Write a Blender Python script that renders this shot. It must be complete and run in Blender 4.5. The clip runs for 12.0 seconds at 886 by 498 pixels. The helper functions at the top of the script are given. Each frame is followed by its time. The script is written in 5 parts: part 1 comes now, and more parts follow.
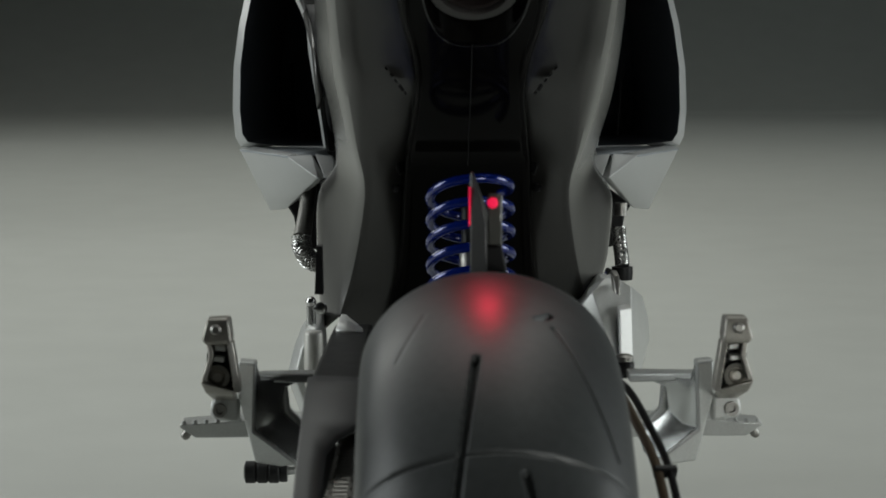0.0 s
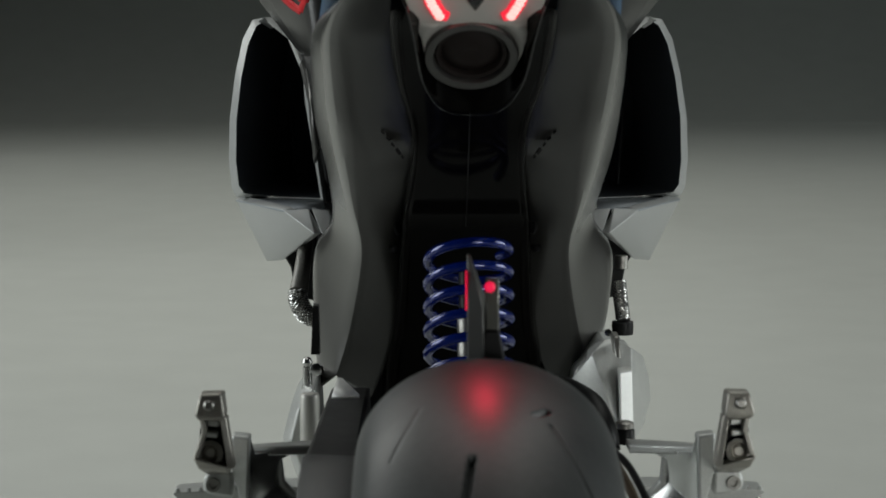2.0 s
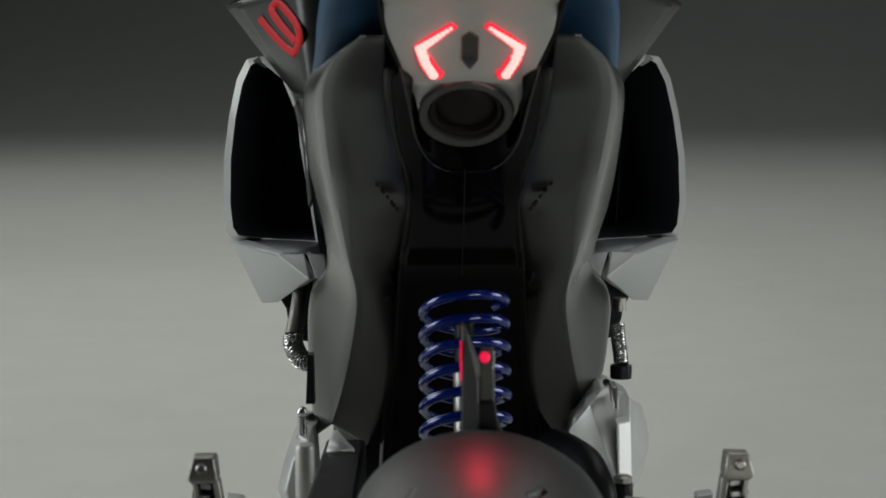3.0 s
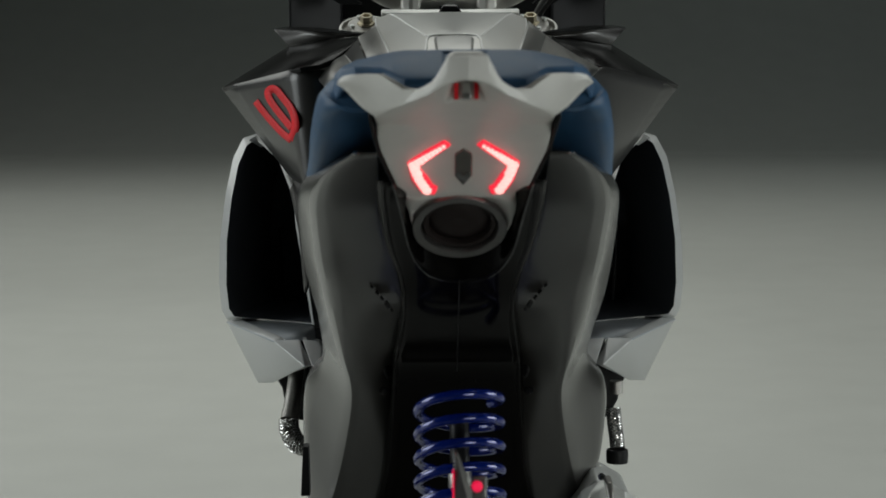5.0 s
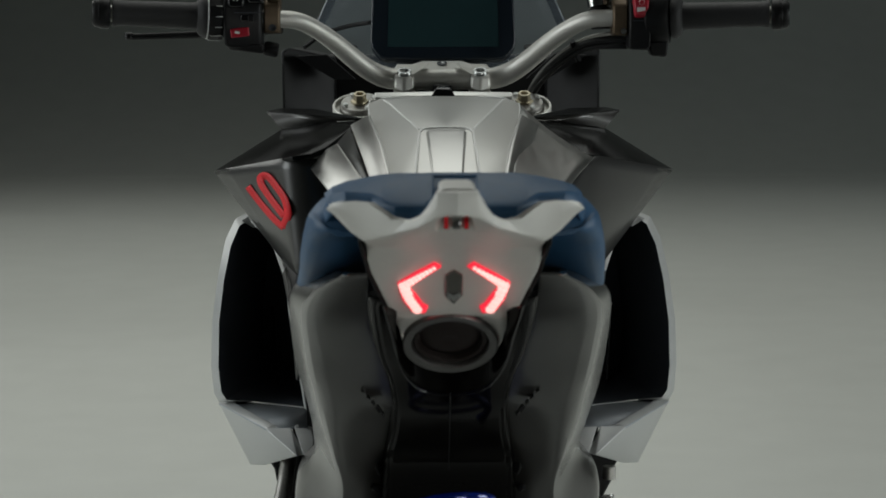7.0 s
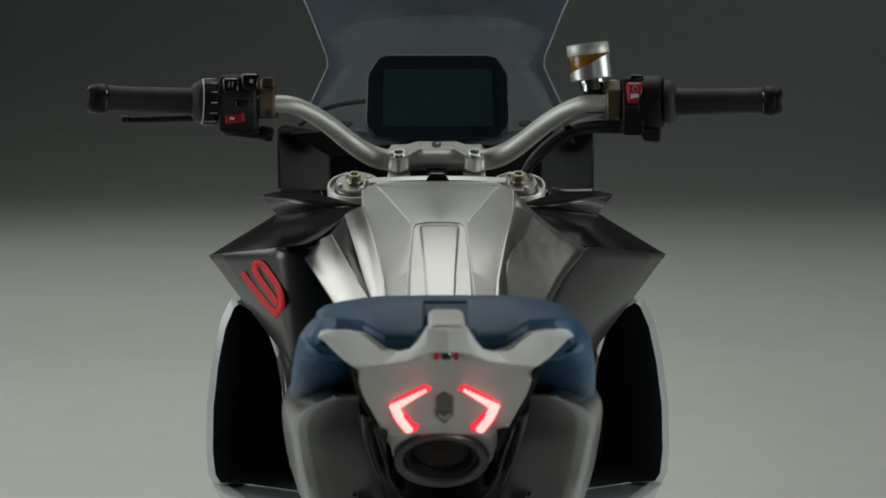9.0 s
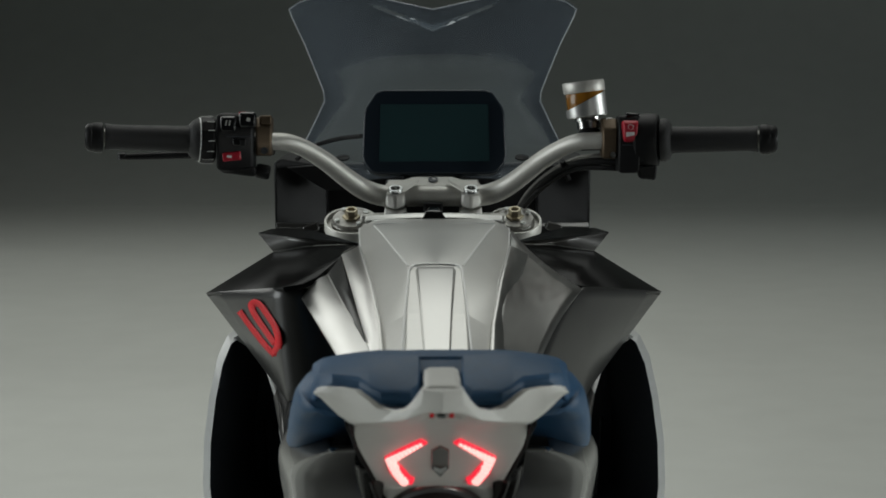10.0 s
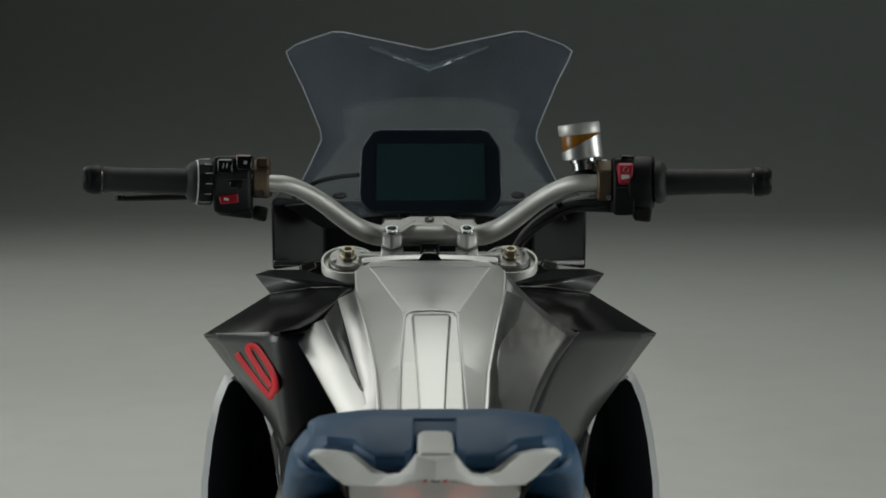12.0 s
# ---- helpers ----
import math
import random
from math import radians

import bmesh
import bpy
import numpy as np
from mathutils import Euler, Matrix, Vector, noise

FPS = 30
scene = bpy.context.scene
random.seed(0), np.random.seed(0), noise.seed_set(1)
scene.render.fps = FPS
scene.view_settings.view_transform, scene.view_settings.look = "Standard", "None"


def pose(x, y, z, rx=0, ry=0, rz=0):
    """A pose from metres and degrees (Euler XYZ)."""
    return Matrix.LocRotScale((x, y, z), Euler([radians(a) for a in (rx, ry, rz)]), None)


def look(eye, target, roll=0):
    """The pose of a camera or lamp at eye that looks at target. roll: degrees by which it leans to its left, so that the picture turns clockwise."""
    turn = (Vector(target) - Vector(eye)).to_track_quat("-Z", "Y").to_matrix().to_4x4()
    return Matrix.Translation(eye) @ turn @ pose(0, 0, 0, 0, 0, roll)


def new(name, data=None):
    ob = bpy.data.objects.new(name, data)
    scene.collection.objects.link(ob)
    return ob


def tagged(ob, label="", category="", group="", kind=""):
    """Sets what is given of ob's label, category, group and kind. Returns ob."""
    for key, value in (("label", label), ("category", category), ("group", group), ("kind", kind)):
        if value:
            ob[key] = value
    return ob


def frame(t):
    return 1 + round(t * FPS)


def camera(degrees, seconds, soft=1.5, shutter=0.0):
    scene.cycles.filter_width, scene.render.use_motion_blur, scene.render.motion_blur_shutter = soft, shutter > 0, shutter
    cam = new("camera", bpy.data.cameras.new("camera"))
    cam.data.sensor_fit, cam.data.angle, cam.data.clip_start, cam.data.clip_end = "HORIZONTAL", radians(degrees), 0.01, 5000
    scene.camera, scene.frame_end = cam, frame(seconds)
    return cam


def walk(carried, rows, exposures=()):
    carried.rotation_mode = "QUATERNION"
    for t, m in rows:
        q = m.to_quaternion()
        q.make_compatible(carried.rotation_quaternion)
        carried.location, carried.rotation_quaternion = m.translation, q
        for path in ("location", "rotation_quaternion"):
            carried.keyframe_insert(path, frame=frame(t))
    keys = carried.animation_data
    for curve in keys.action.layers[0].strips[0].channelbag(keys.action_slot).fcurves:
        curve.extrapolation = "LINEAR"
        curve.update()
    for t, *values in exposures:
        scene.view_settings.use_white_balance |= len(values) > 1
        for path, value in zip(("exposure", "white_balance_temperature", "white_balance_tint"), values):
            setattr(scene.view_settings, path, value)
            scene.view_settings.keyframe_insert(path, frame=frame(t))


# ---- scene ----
cam = camera(25.0, 12.0, soft=1.75)
PATH = [
    (0, (-0.05, -1.484, 0.824), (-0.029, 0.501, 0.583), -0.1),
    (0.5, (-0.049, -1.48, 0.829), (-0.029, 0.505, 0.59), -0.0),
    (1, (-0.048, -1.474, 0.843), (-0.028, 0.511, 0.603), -0.1),
    (1.5, (-0.047, -1.461, 0.861), (-0.027, 0.525, 0.622), -0.1),
    (2, (-0.045, -1.447, 0.883), (-0.026, 0.539, 0.645), -0.1),
    (2.5, (-0.044, -1.434, 0.909), (-0.024, 0.552, 0.671), -0.1),
    (3, (-0.04, -1.418, 0.932), (-0.021, 0.567, 0.695), -0.3),
    (5, (-0.032, -1.405, 1.02), (-0.015, 0.582, 0.794), -0.3),
    (5.5, (-0.031, -1.395, 1.043), (-0.012, 0.592, 0.818), -0.4),
    (6, (-0.03, -1.39, 1.066), (-0.01, 0.598, 0.843), -0.3),
    (6.5, (-0.027, -1.389, 1.088), (-0.009, 0.598, 0.868), -0.3),
    (7, (-0.025, -1.387, 1.112), (-0.006, 0.602, 0.895), -0.2),
    (9, (-0.017, -1.386, 1.206), (0.002, 0.603, 0.999), -0.1),
    (9.5, (-0.016, -1.388, 1.228), (0.004, 0.601, 1.022), -0.1),
    (10, (-0.015, -1.39, 1.25), (0.006, 0.599, 1.046), -0.1),
    (10.5, (-0.014, -1.397, 1.271), (0.008, 0.593, 1.067), -0.1),
    (11, (-0.011, -1.398, 1.286), (0.01, 0.591, 1.084), -0.1),
    (11.5, (-0.011, -1.399, 1.297), (0.011, 0.59, 1.095), -0.1),
    (12, (-0.01, -1.398, 1.3), (0.011, 0.592, 1.099), -0.1),
]
walk(cam, [(t, look(eye, target, roll)) for t, eye, target, roll in PATH])
cam.data.dof.use_dof = True
cam.data.dof.focus_distance = 2.45
cam.data.dof.aperture_fstop = 12.0

# ---- light ----
world = bpy.data.worlds.new("studio")
scene.world = world
world.use_nodes = True
bg = world.node_tree.nodes["Background"]
bg.inputs["Color"].default_value = (0.9, 0.95, 1.0, 1)
bg.inputs["Strength"].default_value = 0.02
scene.view_settings.exposure = 0.0


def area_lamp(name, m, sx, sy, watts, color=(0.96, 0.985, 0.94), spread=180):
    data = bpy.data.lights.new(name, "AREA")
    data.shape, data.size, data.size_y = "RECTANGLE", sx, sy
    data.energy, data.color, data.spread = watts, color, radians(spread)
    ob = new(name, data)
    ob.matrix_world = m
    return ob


# Unseen lamps, placed where lit faces and reflections call for them.
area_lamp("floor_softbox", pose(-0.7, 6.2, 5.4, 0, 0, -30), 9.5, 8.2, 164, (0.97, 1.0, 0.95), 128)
# Added fill that lifts the right side of the cove.
area_lamp("cove_fill", look((5.5, 8.0, 5.5), (2.5, 19.0, 2.5)), 2.0, 2.0, 40, (0.90, 1.0, 1.0), 150)
area_lamp("key_softbox", look((-3.1, 4.7, 2.7), (0, 0.9, 0.9)), 1.9, 2.2, 26)
# Added low fill behind the camera, standing for bounce off the floor.
area_lamp("rear_fill", look((1.6, -2.8, 0.5), (0, 0, 0.22)), 1.8, 0.7, 2.4, spread=40)
area_lamp("top_softbox", pose(0, 3.4, 3.6), 2.2, 4.6, 13.5)
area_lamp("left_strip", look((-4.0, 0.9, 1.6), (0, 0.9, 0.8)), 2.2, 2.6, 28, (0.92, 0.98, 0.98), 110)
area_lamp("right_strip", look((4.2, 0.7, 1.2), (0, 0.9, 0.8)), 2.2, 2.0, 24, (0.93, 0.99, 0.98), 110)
# Added unseen spot; its cone edge draws the light pool's border.
pool = bpy.data.lights.new("pool_edge_spot", "SPOT")
pool.energy, pool.color, pool.spot_size, pool.spot_blend, pool.shadow_soft_size = 150, (0.97, 1.0, 0.95), radians(67.4), 0.12, 0.05
new("pool_edge_spot", pool).matrix_world = look((-4.6, 5.4, 9.0), (-4.6, 5.401, 0))
# Added red spot that puts the tail light's glow on the tyre.
beam = bpy.data.lights.new("tyre_glow_spot", "SPOT")
beam.energy, beam.color, beam.spot_size, beam.spot_blend, beam.shadow_soft_size = 1.5, (1.0, 0.03, 0.07), radians(24), 1.0, 0.003
new("tyre_glow_spot", beam).matrix_world = look((0, 0.247, 0.905), (-0.004, -0.045, 0.615))


# ---- materials ----
def node(nt, kind, **sets):
    n = nt.nodes.new(kind)
    for k, v in sets.items():
        n.inputs[k].default_value = v
    return n


def surface(name, color, rough=0.5, metal=0.0, vary=0.12, scale=60.0, bump=0.05, coat=0.0, spec=0.5,
            stretch=(1, 1, 1), trans=0.0, emit=0.0, spots=0.0, coat_rough=0.04, brush=0.0):
    """A painted, metal, rubber or cloth surface with grain at two scales."""
    m = bpy.data.materials.new(name)
    m.use_nodes = True
    nt = m.node_tree
    b = nt.nodes["Principled BSDF"]
    b.inputs["Metallic"].default_value = metal
    b.inputs["Coat Weight"].default_value = coat
    b.inputs["Coat Roughness"].default_value = coat_rough
    b.inputs["Specular IOR Level"].default_value = spec
    b.inputs["Transmission Weight"].default_value = trans
    tc = nt.nodes.new("ShaderNodeTexCoord")
    mp = nt.nodes.new("ShaderNodeMapping")
    mp.inputs["Scale"].default_value = stretch
    nt.links.new(tc.outputs["Object"], mp.inputs["Vector"])
    fine = node(nt, "ShaderNodeTexNoise", Scale=scale, Detail=4.0)
    wide = node(nt, "ShaderNodeTexNoise", Scale=scale / 14, Detail=3.0)
    nt.links.new(mp.outputs["Vector"], fine.inputs["Vector"])
    nt.links.new(mp.outputs["Vector"], wide.inputs["Vector"])
    add = nt.nodes.new("ShaderNodeMath")
    add.operation = "ADD"
    nt.links.new(fine.outputs["Fac"], add.inputs[0])
    nt.links.new(wide.outputs["Fac"], add.inputs[1])
    ramp = node(nt, "ShaderNodeMapRange", **{"From Min": 0.7, "From Max": 1.3, "To Min": 1 - vary, "To Max": 1 + vary})
    nt.links.new(add.outputs[0], ramp.inputs["Value"])
    mul = nt.nodes.new("ShaderNodeVectorMath")
    mul.operation = "SCALE"
    mul.inputs[0].default_value = color
    nt.links.new(ramp.outputs["Result"], mul.inputs["Scale"])
    nt.links.new(mul.outputs["Vector"], b.inputs["Base Color"])
    rr = node(nt, "ShaderNodeMapRange", **{"From Min": 0.3, "From Max": 0.7, "To Min": max(0.0, rough - 0.03 - spots), "To Max": rough + 0.03})
    nt.links.new(wide.outputs["Fac"], rr.inputs["Value"])
    nt.links.new(rr.outputs["Result"], b.inputs["Roughness"])
    if bump:
        bp = node(nt, "ShaderNodeBump", Strength=bump, Distance=0.002)
        nt.links.new(fine.outputs["Fac"], bp.inputs["Height"])
        nt.links.new(bp.outputs["Normal"], b.inputs["Normal"])
    if brush:
        grain = nt.nodes.new("ShaderNodeTangent")
        grain.direction_type, grain.axis = "RADIAL", "Z"
        b.inputs["Anisotropic"].default_value = brush
        nt.links.new(grain.outputs["Tangent"], b.inputs["Tangent"])
    if emit:
        b.inputs["Emission Color"].default_value = (*color, 1)
        b.inputs["Emission Strength"].default_value = emit
    return m


STUDIO = surface("studio_floor_paint", (0.50, 0.51, 0.48), 0.55, vary=0.04, scale=5, bump=0.01)
# For unseen walls and ceiling; dark and cool to tint the bounce.
DRAPE = surface("studio_wall_paint", (0.22, 0.25, 0.25), 0.9, vary=0.05, scale=3, bump=0.02)
SATIN = surface("satin_grey_paint", (0.038, 0.0365, 0.0335), 0.42, 0.35, vary=0.04, scale=90, bump=0, coat=1.0, coat_rough=0.2)
GLOSSDARK = surface("gloss_dark_grey_paint", (0.032, 0.032, 0.031), 0.36, 0.1, vary=0.06, scale=80, bump=0, coat=0.3, coat_rough=0.18)
BLACKGLOSS = surface("gloss_black_plastic", (0.008, 0.008, 0.009), 0.14, vary=0.1, scale=300, bump=0.003, coat=0.35)
BLACK = surface("matte_black_plastic", (0.012, 0.012, 0.0125), 0.40, vary=0.10, scale=500, bump=0.015, spec=0.16)
GUARD = surface("satin_dark_grey_plastic", (0.060, 0.061, 0.062), 0.36, vary=0.06, scale=300, bump=0.01, spec=0.4)
# Duct sill made darker and bluer than SILVER in place of its shade.
LIPGREY = surface("shaded_sill_grey", (0.36, 0.39, 0.42), 0.34, vary=0.04, scale=300, bump=0.004, spec=0.4)
# Lighter than the covers, for the sheen on their inner lip.
LIPSHEEN = surface("lip_sheen_grey", (0.12, 0.117, 0.11), 0.4, vary=0.1, scale=300, bump=0.01, spec=0.4)
VOID = surface("duct_black", (0.060, 0.066, 0.075), 0.6, vary=0.1, scale=200, bump=0.02, spec=0.08)
SILVER = surface("silver_paint", (0.50, 0.51, 0.505), 0.42, 0.25, vary=0.03, scale=900, bump=0.006, coat=0.2)
COWLPAINT = surface("satin_silver_cowl_paint", (0.72, 0.71, 0.675), 0.50, 0.15, vary=0.03, scale=900, bump=0.006)
CAST = surface("cast_aluminium", (0.64, 0.65, 0.63), 0.36, 0.35, vary=0.08, scale=500, bump=0.05)
BRUSHX = surface("brushed_aluminium", (0.62, 0.615, 0.59), 0.36, 0.78, vary=0.035, scale=2600, bump=0.04, stretch=(0.012, 1, 1), brush=0.45)
BRUSHY = surface("brushed_aluminium_long", (0.58, 0.575, 0.555), 0.31, 1.0, vary=0.02, scale=1800, bump=0.008, stretch=(1, 0.02, 1))
PEGMETAL = surface("worn_peg_casting", (0.42, 0.40, 0.36), 0.38, 0.55, vary=0.14, scale=300, bump=0.10)
CHAMP = surface("anodised_silver_bar", (0.62, 0.61, 0.57), 0.46, 0.5, vary=0.04, scale=800, bump=0.02)
STEEL = surface("polished_steel", (0.62, 0.62, 0.61), 0.18, 1.0, vary=0.05, scale=300, bump=0.01)
POLISHED = surface("polished_alloy", (0.50, 0.51, 0.50), 0.24, 0.9, vary=0.08, scale=120, bump=0.03)
DULLSTEEL = surface("dull_steel", (0.33, 0.32, 0.30), 0.42, 1.0, vary=0.2, scale=300, bump=0.08)
BRONZE = surface("bronze_anodised_metal", (0.10, 0.072, 0.046), 0.5, 0.7, vary=0.15, scale=500, bump=0.05)
GOLD = surface("pale_gold_anodised_metal", (0.50, 0.44, 0.32), 0.38, 0.9, vary=0.08, scale=500, bump=0.04)
RUBBER = surface("tyre_rubber", (0.050, 0.054, 0.055), 0.44, vary=0.16, scale=140, bump=0.05, spec=0.5, spots=0.08)
GRIP = surface("grip_rubber", (0.016, 0.016, 0.017), 0.6, vary=0.15, scale=900, bump=0.2)
BLUECLOTH = surface("blue_seat_cover", (0.025, 0.086, 0.178), 0.48, vary=0.12, scale=1100, bump=0.12, spec=0.45)
BLUE = surface("blue_spring_paint", (0.002, 0.014, 0.17), 0.14, 0.25, vary=0.05, scale=200, bump=0.01, coat=0.8)
RED = surface("red_paint", (0.78, 0.022, 0.032), 0.5, spec=0.25, vary=0.04, scale=300, bump=0.01)
REDSWITCH = surface("red_switch_plastic", (0.42, 0.012, 0.03), 0.35, vary=0.05, scale=300, bump=0.02)
WHITE = surface("white_print", (0.75, 0.75, 0.74), 0.5, vary=0.03, scale=300, bump=0)
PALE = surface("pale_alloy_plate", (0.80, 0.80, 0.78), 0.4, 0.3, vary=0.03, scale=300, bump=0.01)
SCREEN = surface("dark_display_glass", (0.021, 0.047, 0.052), 0.10, vary=0.03, scale=20, bump=0, coat=0.4)
BEZEL = surface("navy_display_bezel", (0.007, 0.013, 0.021), 0.34, vary=0.05, scale=200, bump=0.01)
MARKER = surface("dim_red_light", (0.75, 0.01, 0.06), 0.3, emit=0.9, vary=0.0, bump=0)
EXRING = surface("dark_titanium", (0.21, 0.205, 0.20), 0.35, 0.9, vary=0.1, scale=300, bump=0.02)
TURNED = surface("turned_aluminium", (0.60, 0.60, 0.585), 0.36, 0.8, vary=0.05, scale=300, bump=0.04, stretch=(0.03, 0.03, 1))
LED = surface("red_led", (1.0, 0.03, 0.06), 0.3, emit=0.8, vary=0.0, bump=0)
LEDCORE = surface("bright_led_core", (1.0, 0.46, 0.42), 0.3, emit=1.35, vary=0.0, bump=0)
FENDER = surface("semi_gloss_black_plastic", (0.003, 0.0027, 0.0025), 0.10, vary=0.1, scale=300, bump=0.002, spec=0.045)
WINGBLACK = surface("smooth_black_paint", (0.010, 0.010, 0.010), 0.2, vary=0.08, scale=300, bump=0, spec=0.10)
LENS = surface("smoked_lens", (0.11, 0.11, 0.10), 0.08, vary=0.1, scale=60, bump=0.02, coat=1.0)
PIPE = surface("dark_exhaust_interior", (0.016, 0.010, 0.009), 0.6, 0.3, vary=0.15, scale=300, bump=0.05)
FLUID = surface("amber_fluid_pot", (0.40, 0.17, 0.02), 0.2, vary=0.05, scale=80, bump=0, trans=0.35)


def clear_sheet(name):
    """Thin clear plastic: mostly transparent, with a mirror's gloss and a trace of haze."""
    m = bpy.data.materials.new(name)
    m.use_nodes = True
    nt = m.node_tree
    nt.nodes.clear()
    out = nt.nodes.new("ShaderNodeOutputMaterial")
    clear = node(nt, "ShaderNodeBsdfTransparent", Color=(0.93, 0.945, 0.95, 1))
    gloss = node(nt, "ShaderNodeBsdfGlossy", Color=(0.24, 0.25, 0.26, 1), Roughness=0.10)
    haze = node(nt, "ShaderNodeBsdfDiffuse", Color=(0.56, 0.66, 0.76, 1))
    fres = node(nt, "ShaderNodeFresnel", IOR=1.30)
    smear = node(nt, "ShaderNodeTexNoise", Scale=14.0, Detail=4.0)
    span = node(nt, "ShaderNodeMapRange", **{"From Min": 0.35, "From Max": 0.7, "To Min": 0.052, "To Max": 0.060})
    nt.links.new(smear.outputs["Fac"], span.inputs["Value"])
    a, b = nt.nodes.new("ShaderNodeMixShader"), nt.nodes.new("ShaderNodeMixShader")
    nt.links.new(fres.outputs[0], a.inputs[0])
    nt.links.new(clear.outputs[0], a.inputs[1])
    nt.links.new(gloss.outputs[0], a.inputs[2])
    nt.links.new(span.outputs["Result"], b.inputs[0])
    nt.links.new(a.outputs[0], b.inputs[1])
    glow = node(nt, "ShaderNodeBsdfTranslucent", Color=(0.56, 0.66, 0.76, 1))
    both_ways = node(nt, "ShaderNodeMixShader", Fac=0.45)
    nt.links.new(haze.outputs[0], both_ways.inputs[1])
    nt.links.new(glow.outputs[0], both_ways.inputs[2])
    nt.links.new(both_ways.outputs[0], b.inputs[2])
    nt.links.new(b.outputs[0], out.inputs["Surface"])
    return m


GLASS = clear_sheet("clear_screen_plastic")


# ---- mesh helpers ----
def v3(p):
    return Vector(p)


def sheet(rows, close=False):
    """A grid of quads through rows of points."""
    bm = bmesh.new()
    vs = [[bm.verts.new(p) for p in row] for row in rows]
    for a, b in zip(vs, vs[1:]):
        n = len(a)
        for i in range(n if close else n - 1):
            j = (i + 1) % n
            bm.faces.new((a[i], a[j], b[j], b[i]))
    return bm


def loft(rings, caps=True):
    """A closed skin through rings of points."""
    bm = sheet(rings, True)
    bm.verts.ensure_lookup_table()
    n = len(rings[0])
    if caps:
        bm.faces.new([bm.verts[i] for i in range(n)])
        k = len(bm.verts) - n
        bm.faces.new([bm.verts[k + i] for i in range(n)])
    bmesh.ops.recalc_face_normals(bm, faces=bm.faces)
    return bm


def prism(poly, push):
    """A polygon given depth along a vector."""
    p = v3(push)
    return loft([[v3(q) for q in poly], [v3(q) + p for q in poly]])


def merge(*bms):
    out = bms[0]
    for b in bms[1:]:
        me = bpy.data.meshes.new("t")
        b.to_mesh(me)
        out.from_mesh(me)
        bpy.data.meshes.remove(me)
        b.free()
    return out


def box(c, size, rot=(0, 0, 0)):
    bm = bmesh.new()
    bmesh.ops.create_cube(bm, size=1)
    bmesh.ops.transform(bm, matrix=pose(*c, *rot) @ Matrix.Diagonal((*size, 1)), verts=bm.verts)
    return bm


def smooth_path(pts, steps=8):
    """A Catmull-Rom line through the points."""
    P = [v3(p) for p in pts]
    P = [P[0] * 2 - P[1]] + P + [P[-1] * 2 - P[-2]]
    out = []
    for i in range(1, len(P) - 2):
        a, b, c, d = P[i - 1:i + 3]
        for k in range(steps):
            t = k / steps
            out.append(0.5 * (2 * b + (c - a) * t + (2 * a - 5 * b + 4 * c - d) * t * t + (3 * b - a - 3 * c + d) * t ** 3))
    return out + [P[-2]]


def tube(path, r, n=12):
    """A round bar along a path; r is one radius or one for each point."""
    path = [v3(p) for p in path]
    rs = r if isinstance(r, (list, tuple)) else [r] * len(path)
    rings, side = [], None
    for i, p in enumerate(path):
        d = (path[min(i + 1, len(path) - 1)] - path[max(i - 1, 0)]).normalized()
        if side is None:
            side = d.orthogonal().normalized()
        side = (side - d * side.dot(d)).normalized()
        up = d.cross(side)
        rings.append([p + (side * math.cos(2 * math.pi * k / n) + up * math.sin(2 * math.pi * k / n)) * rs[i] for k in range(n)])
    return loft(rings)


def lathe(profile, m, n=28, caps=True):
    """A turned shape: (radius, height) pairs round the z axis of the pose m."""
    rings = [[m @ Vector((r * math.cos(2 * math.pi * k / n), r * math.sin(2 * math.pi * k / n), h)) for k in range(n)] for r, h in profile]
    return loft(rings, caps)


def axis_pose(origin, direction):
    q = v3(direction).to_track_quat("Z", "Y")
    return Matrix.Translation(origin) @ q.to_matrix().to_4x4()


def rounded(w, h, r, n=4):
    """A rounded rectangle in x and y, centred."""
    out = []
    for cx, cy, a in ((w / 2 - r, h / 2 - r, 0), (-w / 2 + r, h / 2 - r, 90), (-w / 2 + r, -h / 2 + r, 180), (w / 2 - r, -h / 2 + r, 270)):
        for k in range(n + 1):
            t = radians(a + 90 * k / n)
            out.append(Vector((cx + r * math.cos(t), cy + r * math.sin(t), 0)))
    return out


def plate(poly2, m, depth):
    """A flat outline in the pose m, depth thick along its z."""
    return loft([[m @ Vector((p[0], p[1], 0)) for p in poly2], [m @ Vector((p[0], p[1], depth)) for p in poly2]])


